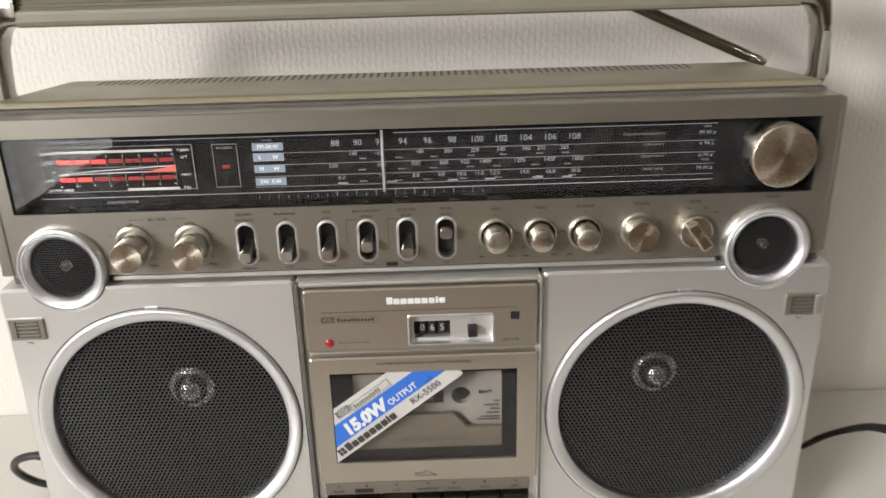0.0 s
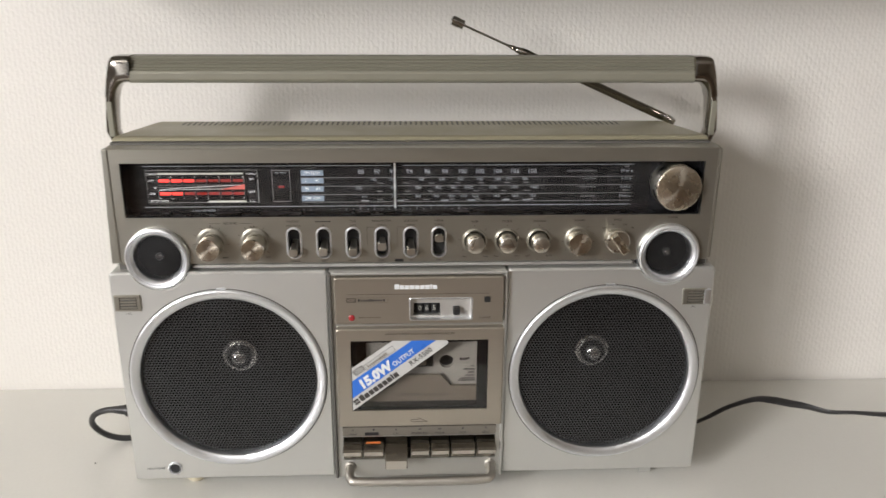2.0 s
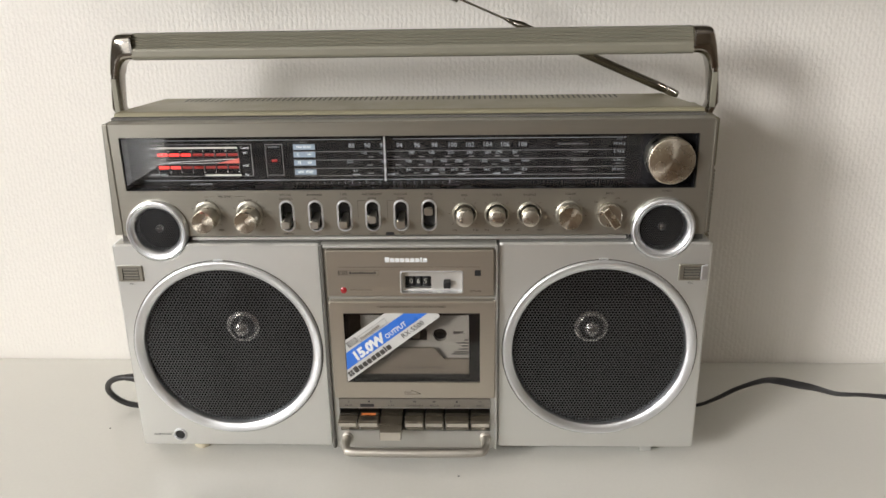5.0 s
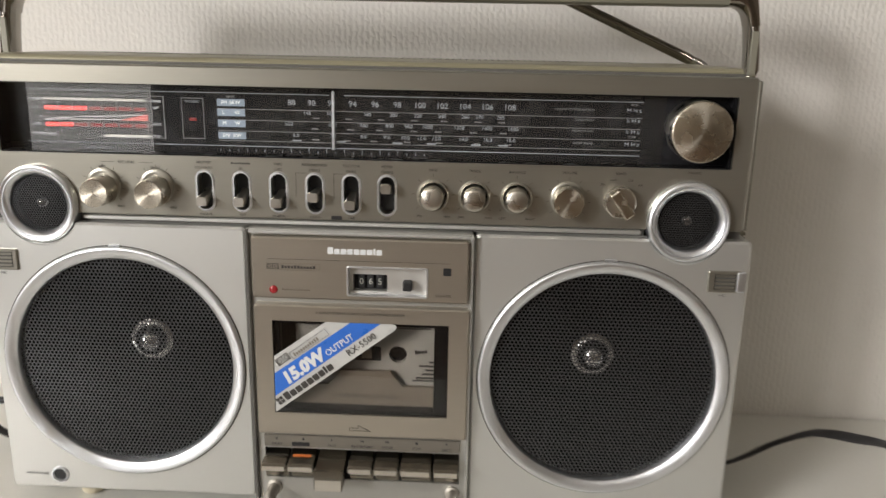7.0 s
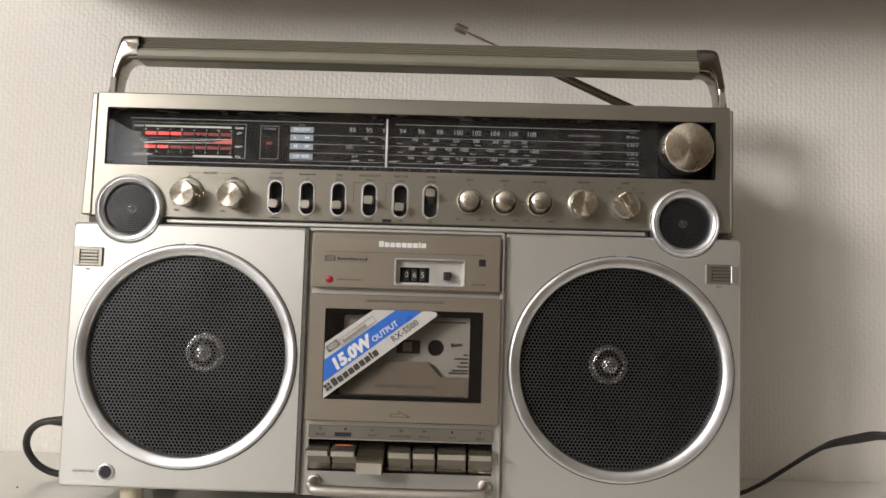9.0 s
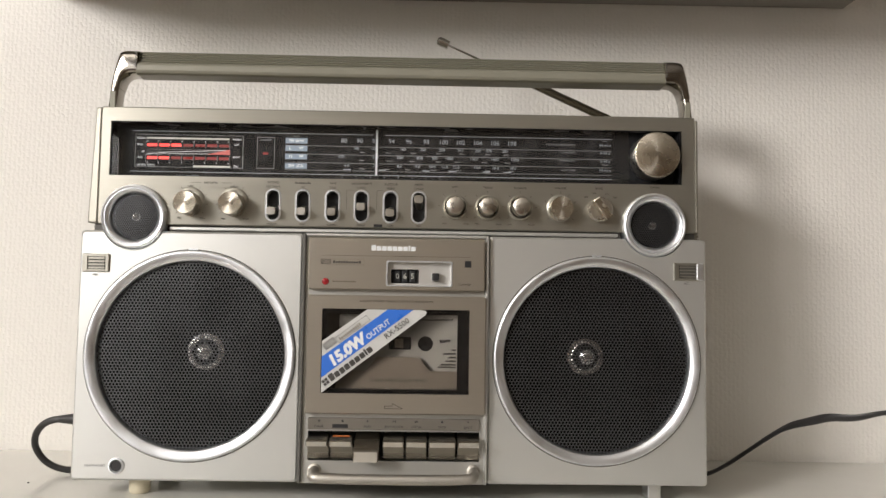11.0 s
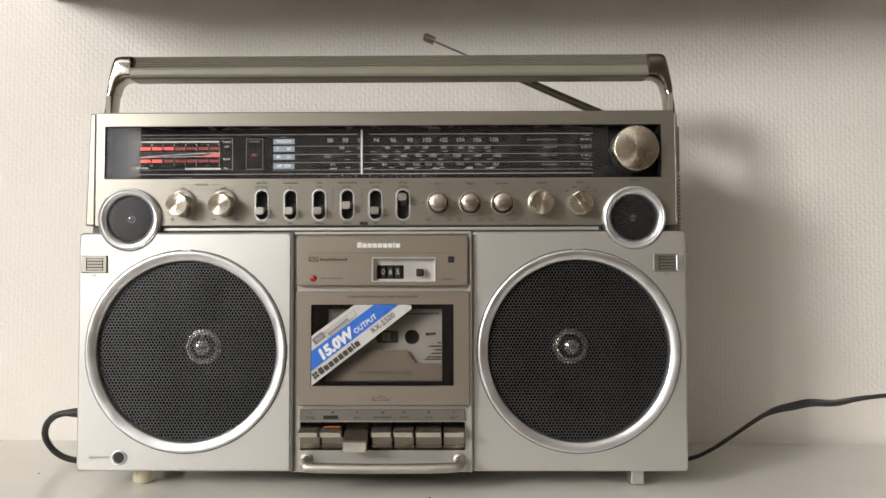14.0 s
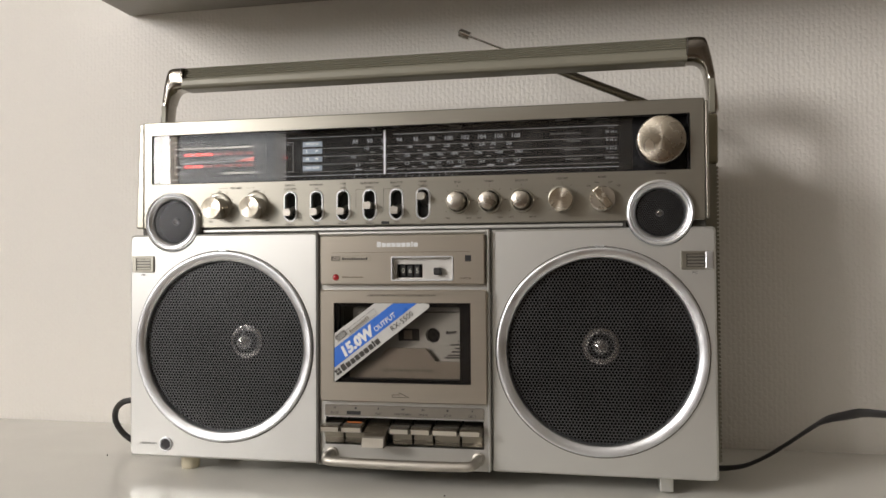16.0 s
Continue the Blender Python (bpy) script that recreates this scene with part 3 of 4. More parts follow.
for x0, x1 in ((-0.170, -0.161), (-0.144, -0.135)):
    part("rule_line", flat(rect(x0, x1, 0.2559, 0.2561), FY), DARKPRINT, fascia)
for x, top, mid, low in zip(SLOTS, ("RECORD", "", "TAPE", "RADIO/REVIEW", "SELECTOR", "METER"), ("EASY MATIC", "IN", "CrO2", "STEREO", "FM/AM", "TUNING"), ("MANUAL", "OUT", "NORMAL", "MONO", "TAPE", "OFF")):
    if top:
        words("lettering", top, x, 0.2572, 0.0017, FY, DARKPRINT, fascia)
    else:
        bars("bars", x - 0.0065, x + 0.0065, 0.2572, 0.0014, FY, DARKPRINT, fascia, 3)
    words("lettering", mid, x, 0.2537, 0.0015, FY, DARKPRINT, fascia)
    words("lettering", low, x, 0.2228, 0.0015, FY, DARKPRINT, fascia)
for x, s, a, b in zip(POTS, ("BASS", "TREBLE", "BALANCE"), ("MIN", "MIN", "LEFT"), ("MAX", "MAX", "RIGHT")):
    words("lettering", s, x, 0.2560, 0.0017, FY, DARKPRINT, fascia)
    words("lettering", a, x - 0.0085, 0.2255, 0.0015, FY, DARKPRINT, fascia)
    words("lettering", b, x + 0.0095, 0.2255, 0.0015, FY, DARKPRINT, fascia)
words("lettering", "VOLUME", 0.1375, 0.2565, 0.0017, FY, DARKPRINT, fascia)
words("lettering", "BAND", 0.1700, 0.2568, 0.0017, FY, DARKPRINT, fascia)
words("lettering", "TUNING", 0.2165, 0.2585, 0.0015, FY, DARKPRINT, fascia)
for x, s in ((0.1590, "SW"), (0.1655, "MW"), (0.1765, "LW"), (0.1830, "FM")):
    words("lettering", s, x, 0.2525 if x in (0.1655, 0.1765) else 0.2495, 0.0015, FY, DARKPRINT, fascia)
for cx, cz, r, n in ((-0.1690, 0.2400, 0.0128, 9), (-0.1333, 0.2400, 0.0128, 9), (0.1375, 0.2395, 0.0125, 9), *((x, 0.2395, 0.0122, 7) for x in POTS)):
    for k in range(n):
        a = radians(-130 + 260 * k / (n - 1))
        ux, uz = math.sin(a), math.cos(a)
        part("scale_mark", flat([(cx + ux * (r + q) - uz * w, cz + uz * (r + q) + ux * w) for q, w in ((0, -0.00012), (0.0018, -0.00012), (0.0018, 0.00012), (0, 0.00012))], FY), DARKPRINT, fascia)
part("model_badge", flat(rect(-0.0175, -0.0105, 0.2216, 0.2240), FY - 0.0002, 0.0004), BLACK, fascia)
for a, b in ((-0.0405, -0.0335), (-0.0155, -0.0095)):
    part("rule_line", flat(rect(a, a + 0.0002, 0.236, 0.2520), FY), DARKPRINT, fascia)
    part("rule_line", flat(rect(a, b, 0.2518, 0.2520), FY), DARKPRINT, fascia)

# ---- dial ----
scale_glass = part("dial_glass", box(-0.2362, 0.1950, 0.0006, 0.0016, 0.2612, 0.3060), GLASS, radio, "clear acrylic dial window")
scale_glass.visible_shadow = False
dial_plate = part("dial_plate", box(-0.2400, 0.2420, DIAL_Y, DIAL_Y + 0.002, 0.2575, 0.3095), GLOSSBLACK, radio, "black tuning dial with white scales")
liner = plate(rect(-0.2372, 0.2387, 0.2602, 0.3070), [rect(-0.2358, 0.2373, 0.2617, 0.3055)], 0.0002, DIAL_Y)
part("dial_liner", liner, GLOSSBLACK, radio)
DY = DIAL_Y - 0.0004


def drect(x0, x1, z0, z1, r=0.0):
    a, b = dial(x0, z0), dial(x1, z1)
    return rect(a[0], b[0], a[1], b[1], r)


def dwords(s, x, z, cap, mat=SCALE, wide=1.0, align="CENTER", name="lettering", over=None):
    p = dial(x, z)
    return words(name, s, p[0], p[1], cap, DY - (0.0008 if over else 0), mat, over or dial_plate, align, wide=wide)


for z, x0, x1 in ((0.2985, -0.218, -0.019), (0.2985, -0.009, 0.181), (0.2648, -0.219, 0.181)):
    part("dial_line", flat(drect(x0, x1, z - 0.00022, z + 0.00022), DY), SCALE, dial_plate)
for z in (0.2885, 0.2815, 0.2745, 0.2682):
    part("dial_line", flat(drect(-0.0915, 0.181, z - 0.00014, z + 0.00014), DY), GREYPRINT, dial_plate)
for s, x in (("88", -0.043), ("90", -0.0300), ("92", -0.0170), ("94", -0.0035), ("96", 0.0110), ("98", 0.0253), ("100", 0.0397), ("102", 0.0540), ("104", 0.0684), ("106", 0.0827), ("108", 0.0970)):
    dwords(s, x, 0.2932, 0.0037)
for s, x in (("145", -0.0330), ("160", -0.0180), ("180", 0.0060), ("200", 0.0228), ("220", 0.0385), ("240", 0.0540), ("260", 0.0688), ("270", 0.0779), ("285", 0.0914)):
    dwords(s, x, 0.2868, 0.0024)
for s, x in (("520", -0.0450), ("600", -0.0165), ("700", 0.0036), ("800", 0.0203), ("900", 0.0326), ("1000", 0.0447), ("1200", 0.0651), ("1400", 0.0828), ("1600", 0.0995)):
    dwords(s, x, 0.2798, 0.0025)
for s, x in (("6.0", -0.0405), ("7.0", -0.0165), ("8.0", 0.0035), ("9.0", 0.0185), ("10.0", 0.0305), ("11.0", 0.0410), ("12.0", 0.0505), ("14.0", 0.0680), ("16.0", 0.0835), ("18.0", 0.0983)):
    dwords(s, x, 0.2726, 0.0024)
for x in (-0.0385, -0.0095, 0.0270, 0.0490, 0.0775, 0.0950):
    part("band_mark", flat(drect(x - 0.0045, x + 0.0015, 0.2688, 0.2696), DY - 0.0002), SCALE, dial_plate)
rng = random.Random(5)
for z in (0.2838, 0.2770, 0.2700):
    for k in range(7):
        x = -0.03 + k * 0.0205 + rng.uniform(-0.003, 0.003)
        bars("bars", dial(x, z)[0], dial(x, z)[0] + 0.0045, dial(x, z)[1], 0.0008, DY, GREYPRINT, dial_plate, k, n=3)
for s, z in (("FREQUENCY MODULATION", 0.2932), ("LONG WAVE", 0.2868), ("MEDIUM WAVE", 0.2798), ("SHORT WAVE", 0.2720)):
    dwords(s, 0.1505, z, 0.0014, GREYPRINT, align="RIGHT")
for s, z in (("M H z", 0.2932), ("k H z", 0.2868), ("k H z", 0.2798), ("M H z", 0.2720)):
    dwords(s, 0.1755, z, 0.0023, wide=1.2)
dwords("BAND", 0.1755, 0.2968, 0.0012, GREYPRINT)
dwords("METER", 0.1755, 0.2768, 0.0011, GREYPRINT)
for z, s in ((0.2925, "FM-SKW"), (0.2862, "L       W"), (0.2793, "M      W"), (0.2715, "SW  KW")):
    part("band_label", flat(drect(-0.0915, -0.0735, z - 0.0023, z + 0.0022), DY - 0.0002, 0.0004), PALEBLUE, dial_plate)
    p = dial(-0.0825, z)
    words("lettering", s, p[0], p[1], 0.0024, DY - 0.0003, WHITE, dial_plate)
dwords("BANDS", -0.0825, 0.2962, 0.0012, GREYPRINT)
for x0, x1, z0, z1 in ((-0.1150, -0.1005, 0.2945, 0.2949), (-0.1150, -0.1005, 0.2688, 0.2692), (-0.1150, -0.1147, 0.2688, 0.2949), (-0.1008, -0.1005, 0.2688, 0.2949)):
    part("stereo_frame", flat(drect(x0, x1, z0, z1), DY), GREYPRINT, dial_plate)
dwords("FM STEREO", -0.10775, 0.2925, 0.0015, SCALE, 0.85)
part("stereo_led", flat(drect(-0.1100, -0.1055, 0.2804, 0.2822), DY - 0.0004, 0.0006), REDDARK, dial_plate, "unlit red stereo lamp")
# level meter
meter = part("level_meter", flat(drect(-0.2155, -0.1262, 0.2685, 0.2955), DY - 0.0003, 0.0005), GLOSSBLACK, dial_plate, "two-row red level meter")
MY = DY - 0.0006
for x0, x1, z0, z1 in ((-0.1267, -0.1262, 0.2685, 0.2955), (-0.2152, -0.2149, 0.2685, 0.2955), (-0.2149, -0.1267, 0.2952, 0.2955), (-0.2149, -0.1267, 0.2685, 0.2688)):
    part("meter_edge", flat(drect(x0, x1, z0, z1), MY), GREYPRINT, meter)
for x0, x1, z0, z1 in ((-0.2060, -0.1380, 0.2918, 0.2932), (-0.1670, -0.1365, 0.2688, 0.2702)):
    part("meter_bar", flat(drect(x0, x1, z0, z1), MY), METERWHITE, meter)
for z in (0.2800, 0.2832, 0.2814):
    part("meter_line", flat(drect(-0.2060, -0.1370, z - 0.00012, z + 0.00012), MY), GREYPRINT, meter)
curve_bm = bmesh.new()
for k in range(16):
    u0, u1 = k / 16, (k + 1) / 16
    for lift, w in ((0.0042, 0.0003), (0.0012, 0.00025)):
        z0, z1 = 0.2788 + lift * u0 ** 0.6, 0.2788 + lift * u1 ** 0.6
        a, b = dial(-0.206 + 0.068 * u0, z0), dial(-0.206 + 0.068 * u1, z1)
        flat([a, b, (b[0], b[1] + w), (a[0], a[1] + w)], MY - 0.0001, into=curve_bm)
part("meter_curve", curve_bm, WHITE, meter)
part("meter_red_zone", flat([dial(-0.156, 0.2795), dial(-0.1372, 0.2795), dial(-0.1372, 0.2838)], MY - 0.0002), PINK, meter)
for row, z in enumerate((0.2868, 0.2762)):
    for k in range(7):
        x = -0.2052 + k * 0.00985
        lit = k < 3 - row
        part("meter_led", flat(drect(x, x + 0.0080, z - 0.0011, z + 0.0011, 0.0004), MY - 0.0003, 0.0006), REDLIT if lit else REDDARK, meter, "lit red lamp" if lit else "unlit red lamp")
    for k in range(8):
        x = -0.2066 + k * 0.00985
        part("meter_tick", flat(drect(x, x + 0.0002, z - 0.0030, z + 0.0030), MY), GREYPRINT, meter)
    for k, s in enumerate(("-20", "-10", "-7", "-5", "-3", "0", "+3", "+5")):
        dwords(s, -0.2055 + k * 0.0096, 0.2899 if row == 0 else 0.2722, 0.0011, WHITE, over=meter)
for s, x, z in (("TUNING", -0.2105, 0.2922), ("TUNING", -0.1315, 0.2922), ("LEVEL", -0.2112, 0.2868), ("LEFT", -0.1315, 0.2880), ("LEVEL", -0.2112, 0.2762), ("RIGHT", -0.1315, 0.2775), ("BATTERY CHECK", -0.2060, 0.2700), ("dB", -0.2085, 0.2812), ("FULL", -0.1318, 0.2698)):
    dwords(s, x, z, 0.0016, WHITE, 0.85, over=meter)
dwords("4-WAY LED METER", -0.1715, 0.2615, 0.0016, SCALE)
for k in range(24):
    x = -0.0905 + k * 0.0058
    h = 0.0036 if k > 7 and k % 2 == 0 else 0.0014
    part("scale_mark", flat(drect(x, x + 0.0003, 0.2612, 0.2612 + h), DY), SCALE, dial_plate)
part("tuning_pointer", box(-0.0176, -0.0161, 0.0075, 0.0090, 0.2660, 0.3040, 0.0003, 1), SATIN, radio, "bright metal tuning pointer")

SET_BACK = 0.0
# ---- cassette deck ----
part("deck_frame", plate(rect(-0.0738, 0.0768, 0.0145, 0.2158, 0.001), [rect(-0.0070, 0.0490, 0.1720, 0.1950), rect(-0.0575, 0.0625, 0.088, 0.153), rect(-0.0668, 0.0715, 0.0325, 0.0560)], 0.0042, 0.03), DECKSILVER, radio, "silver deck surround")
# left edge coloured dark for the shadow beside the speaker panel; the others are silver
part("deck_edge", box(-0.0744, -0.0715, 0.0006, 0.01, 0.0150, 0.2154, 0.0008, 1), GROOVE, radio)
part("deck_edge", box(0.0752, 0.0776, 0.0006, 0.01, 0.0150, 0.2154, 0.0008, 1), SILVER, radio)
part("deck_edge", box(-0.0715, 0.0752, 0.0006, 0.01, 0.2132, 0.2156, 0.0006, 1), SILVER, radio)
upper = part("deck_panel", plate(rect(-0.0690, 0.0742, 0.1700, 0.2122, 0.0018), [rect(-0.0055, 0.0475, 0.1735, 0.1935, 0.0016)], -0.0026, 0.006, 0.0009), DECKMETAL, radio, "brushed bronze aluminium panel with tape counter")
UY = -0.0029
BLOCKS = [1.0, 0.78, 0.78, 0.78, 0.78, 0.78, 0.78, 0.98, 0.78]


def letter_blocks(x, z, pitch, high, y, mat, parent, turn=0.0):
    """Plain rounded blocks in a row, the first one taller, on one base line."""
    spin, at = Matrix.Rotation(radians(turn), 2), Vector((x, z))
    u = 0.0
    for k, tall in enumerate(BLOCKS):
        w = pitch * (0.36 if k == 7 else 0.92)
        loop = [tuple(at + spin @ Vector(q)) for q in rect(u, u + w, 0.0, high * tall, pitch * 0.16)]
        part("letter_block", flat(loop, y), mat, parent)
        u += w + pitch * 0.14


letter_blocks(-0.0182, 0.2018, 0.00405, 0.0046, UY, WHITE, upper)
part("rule_line", flat(rect(-0.0580, 0.0620, 0.1973, 0.1975), UY), DARKPRINT, upper)
bars("bars", -0.0490, -0.0260, 0.1922, 0.0022, UY, DARKPRINT, upper, 4)


def emblem(x, z, size, y, mat, parent, turn=0.0):
    """Two outlined half-round shapes facing each other in outlined boxes, turned about their corner."""
    spin, at = Matrix.Rotation(radians(turn), 2), Vector((x, z))
    mark, w = bmesh.new(), size * 0.09
    quads = [rect(0, 2 * size, 0, w), rect(0, 2 * size, size - w, size)] + [rect(q, q + w, w, size - w) for q in (0, size - w / 2, 2 * size - w)]
    for cx, side in ((size * 0.22, 1), (size * 1.78, -1)):
        arc = [(math.cos(radians(q)), math.sin(radians(q))) for q in range(-90, 91, 20)]
        for (c0, s0), (c1, s1) in zip(arc[:-1], arc[1:]):
            q = [(cx + side * size * 0.55 * c0, size * (0.5 + 0.33 * s0)), (cx + side * size * 0.55 * c1, size * (0.5 + 0.33 * s1)), (cx + side * size * 0.45 * c1, size * (0.5 + 0.24 * s1)), (cx + side * size * 0.45 * c0, size * (0.5 + 0.24 * s0))]
            quads.append(q)
        quads.append(rect(cx - w / 2, cx + w / 2, size * 0.17, size * 0.83))
    for quad in quads:
        vs = [at + spin @ Vector(q) for q in quad]
        mark.faces.new([mark.verts.new((v.x, y, v.y)) for v in vs])
    part("emblem", mark, mat, parent)


emblem(-0.0588, 0.1903, 0.0040, UY, DARKPRINT, upper)
for x0, x1, z0, z1 in ((-0.0502, -0.0238, 0.1944, 0.1945), (-0.0502, -0.0238, 0.1900, 0.1901), (-0.0239, -0.0238, 0.1900, 0.1945)):
    part("rule_line", flat(rect(x0, x1, z0, z1), UY), BROWNPRINT, upper)
bars("bars", -0.0490, -0.0300, 0.1765, 0.0014, UY, BROWNPRINT, upper, 6)
part("indicator_lens", lathe([(0.0, -0.0042), (0.0016, -0.0040), (0.0027, -0.0033), (0.0029, -0.002)], -0.0548, 0.1763, 28), REDLENS, upper, "small red indicator lens", smooth=True)
part("emblem", flat(rect(0.0578, 0.0630, 0.1892, 0.1944), UY), BLACK, upper)
words("lettering", "COUNTER", 0.0580, 0.1752, 0.0015, UY, DARKPRINT, upper)
part("counter_recess", plate(rect(-0.0062, 0.0482, 0.1728, 0.1942, 0.002), [rect(-0.0022, 0.0205, 0.1757, 0.1872, 0.0006)], 0.0022, 0.008), RECESS, upper, "silver tape counter recess")
part("recess_rim", plate(rect(-0.0060, 0.0480, 0.1730, 0.1940, 0.0018), [rect(-0.0048, 0.0468, 0.1742, 0.1928, 0.0012)], -0.0034, 0.003, 0.0004), SATIN, upper)
part("counter_slot", box(-0.0026, 0.0209, 0.0075, 0.0085, 0.1752, 0.1876), BLACK, upper)
for k, s in enumerate("065"):
    x = 0.0030 + k * 0.0062
    wheel = part("counter_wheel", box(x - 0.0025, x + 0.0025, 0.0045, 0.007, 0.1765, 0.1865, 0.001), BLACK, upper, "black counter wheel")
    words("lettering", s, x, 0.1815, 0.0044, 0.0043, METERWHITE, wheel)
part("reset_button", box(0.0312, 0.0372, -0.0045, 0.004, 0.1780, 0.1842, 0.0009), BLACK, upper, "black square reset button")

door = part("cassette_door", plate(rect(-0.0690, 0.0756, 0.0705, 0.1655, 0.0018), [rect(-0.0568, 0.0622, 0.0868, 0.1545, 0.0006)], -0.0030, 0.006, 0.0009), DECKMETAL, radio, "brushed bronze aluminium cassette door")
words("lettering", "4-BAND STEREO RADIO CASSETTE RECORDER", 0.0030, 0.1608, 0.0016, -0.0033, DARKPRINT, door, wide=1.25)
arrow = bmesh.new()
for a, b in (((-0.0052, 0.0752), (0.0010, 0.0752)), ((-0.0052, 0.0772), (0.0010, 0.0772)), ((-0.0052, 0.0752), (-0.0052, 0.0772)), ((0.0010, 0.0772), (0.0010, 0.0792)), ((0.0010, 0.0792), (0.0092, 0.0752)), ((0.0010, 0.0752), (0.0092, 0.0752))):
    d = Vector((b[0] - a[0], b[1] - a[1])).normalized() * 0.00018
    flat([(a[0] + d.y, a[1] - d.x), (b[0] + d.y, b[1] - d.x), (b[0] - d.y, b[1] + d.x), (a[0] - d.y, a[1] + d.x)], -0.0033, into=arrow)
part("insert_arrow", arrow, DARKPRINT, door)
# the pane's dark tint carries the shade of the deck's interior
pane = part("door_window", box(-0.0568, 0.0622, -0.0020, -0.0008, 0.0868, 0.1545), SHADE_PANE, door, "plastic cassette window tinted dark for the shade inside the deck")
pane.visible_shadow = False
part("window_border", plate(rect(-0.0572, 0.0626, 0.0864, 0.1549), [rect(-0.0552, 0.0556, 0.0900, 0.1530)], 0.0002, 0.012), BLACK, door)
part("window_frame_print", plate(rect(-0.0566, 0.0620, 0.0870, 0.1543), [rect(-0.0530, 0.0525, 0.0900, 0.1520)], -0.0003, 0.0002), GLOSSBLACK, door)
part("deck_back", box(-0.0600, 0.0640, 0.026, 0.028, 0.085, 0.157), BLACK, radio)
head = part("head_cover", flat([(-0.046, 0.0885), (0.0535, 0.0885), (0.0535, 0.1045), (0.0305, 0.1045), (0.0215, 0.1155), (-0.0125, 0.1155), (-0.0215, 0.1045), (-0.046, 0.1045)], 0.0080, 0.003), TAN, radio, "tan tape head cover")
words("lettering", "SUPER PERMALLOY HEAD", 0.0050, 0.0965, 0.0026, 0.0078, DARKPRINT, head, wide=1.1)
for x in (-0.004, 0.0055, 0.0150):
    part("head_mark", flat(rect(x, x + 0.0004, 0.1105, 0.1128), 0.0078), BROWNPRINT, head)

# sticker across the window
sticker = part("sticker", flat([(-0.0564, 0.0868), (0.0265, 0.1502), (0.0275, 0.1522), (0.0262, 0.1538), (0.0225, 0.1543), (-0.0205, 0.1543), (-0.0564, 0.1282)], -0.00235, 0.0003), PAPER, door, "silver and blue diagonal sticker")
part("sticker_stripe", flat([(-0.0563, 0.0990), (0.0165, 0.15425), (-0.0040, 0.15425), (-0.0563, 0.1158)], -0.00255, 0.0002), BLUE, sticker, "blue stripe")
words("lettering", "15.0W", -0.0500, 0.1106, 0.0082, -0.0028, WHITE, sticker, "LEFT", 37.2, 0.085, 0.14, 1.05)
words("lettering", "OUTPUT", -0.0205, 0.1312, 0.0044, -0.0028, WHITE, sticker, "LEFT", 37.2, 0.02, 0.0, 0.92)
letter_blocks(-0.0480, 0.0960, 0.0047, 0.0058, -0.0028, DARKPRINT, sticker, 37.2)
words("lettering", "RX-5500", -0.0060, 0.1318, 0.0046, -0.0029, DARKPRINT, sticker, "LEFT", 37.2)
bars("bars", -0.0425, -0.0210, 0.1300, 0.0028, -0.0028, BROWNPRINT, sticker, 14, turn=37.2, n=11, gap=0.4)
slant = Matrix.Rotation(radians(37.2), 2)
for u0, u1, v0, v1 in ((0.0, 0.031, 0.0, 0.0003), (0.0, 0.031, 0.0050, 0.0053), (0.0, 0.0003, 0.0, 0.0053), (0.0307, 0.031, 0.0, 0.0053)):
    loop = [tuple(Vector((-0.0428, 0.1268)) + slant @ Vector(q)) for q in ((u0, v0), (u1, v0), (u1, v1), (u0, v1))]
    part("rule_line", flat(loop, -0.0028), GREYPRINT, sticker)
c, s = math.cos(radians(37.2)), math.sin(radians(37.2))
emblem(-0.0528, 0.1212, 0.0052, -0.0028, DARKPRINT, sticker, 37.2)
for u, v in ((0.0, 0.0), (0.0028, 0.0), (0.0, 0.0028), (0.0028, 0.0028)):
    loop = [(-0.0532 + (u + a) * c - (v + b) * s, 0.0922 + (u + a) * s + (v + b) * c) for a, b in ((0, 0), (0.0023, 0), (0.0023, 0.0023), (0, 0.0023))]
    part("emblem", flat(loop, -0.0028), DARKPRINT, sticker)

# piano keys
label_bar = part("key_label_bar", box(-0.0668, 0.0715, 0.0022, 0.005, 0.0575, 0.0668, 0.0004, 1), STRIP, radio, "grey strip with key names")
TAPE_KEYS = [(-0.0665, -0.0490), (-0.0482, -0.0296), (-0.0288, -0.0085), (-0.0060, 0.0112), (0.0122, 0.0292), (0.0304, 0.0522), (0.0534, 0.0712)]
for (a, b), s in zip(TAPE_KEYS, ("PAUSE", "REC", "PLAY", "REW/REVIEW", "FF/CUE", "STOP", "EJECT")):
    words("lettering", s, (a + b) / 2, 0.0600, 0.0018, 0.0020, BLACK, label_bar)
    m, z, w = (a + b) / 2, 0.0643, 0.0010
    right = [(0, -0.0009), (0.0013, 0), (0, 0.0009)]
    left = [(0, -0.0009), (0, 0.0009), (-0.0013, 0)]
    shapes = {"PAUSE": [rect(-0.0008, -0.0003, -0.0008, 0.0008), rect(0.0003, 0.0008, -0.0008, 0.0008)], "REC": [circle(0, 0, 0.0009, 16)], "PLAY": [[(x - 0.0006, q) for x, q in right]],
              "REW/REVIEW": [left, [(x + 0.0014, q) for x, q in left]], "FF/CUE": [right, [(x - 0.0014, q) for x, q in right]], "STOP": [rect(-0.0008, 0.0008, -0.0008, 0.0008)], "EJECT": [[(-0.0010, -0.0003), (0.0010, -0.0003), (0, 0.0009)]]}[s]
    symbol = bmesh.new()
    for loop in shapes:
        flat([(m + x, z + q) for x, q in loop], 0.0020, into=symbol)
    part("key_symbol", symbol, BLACK, label_bar)
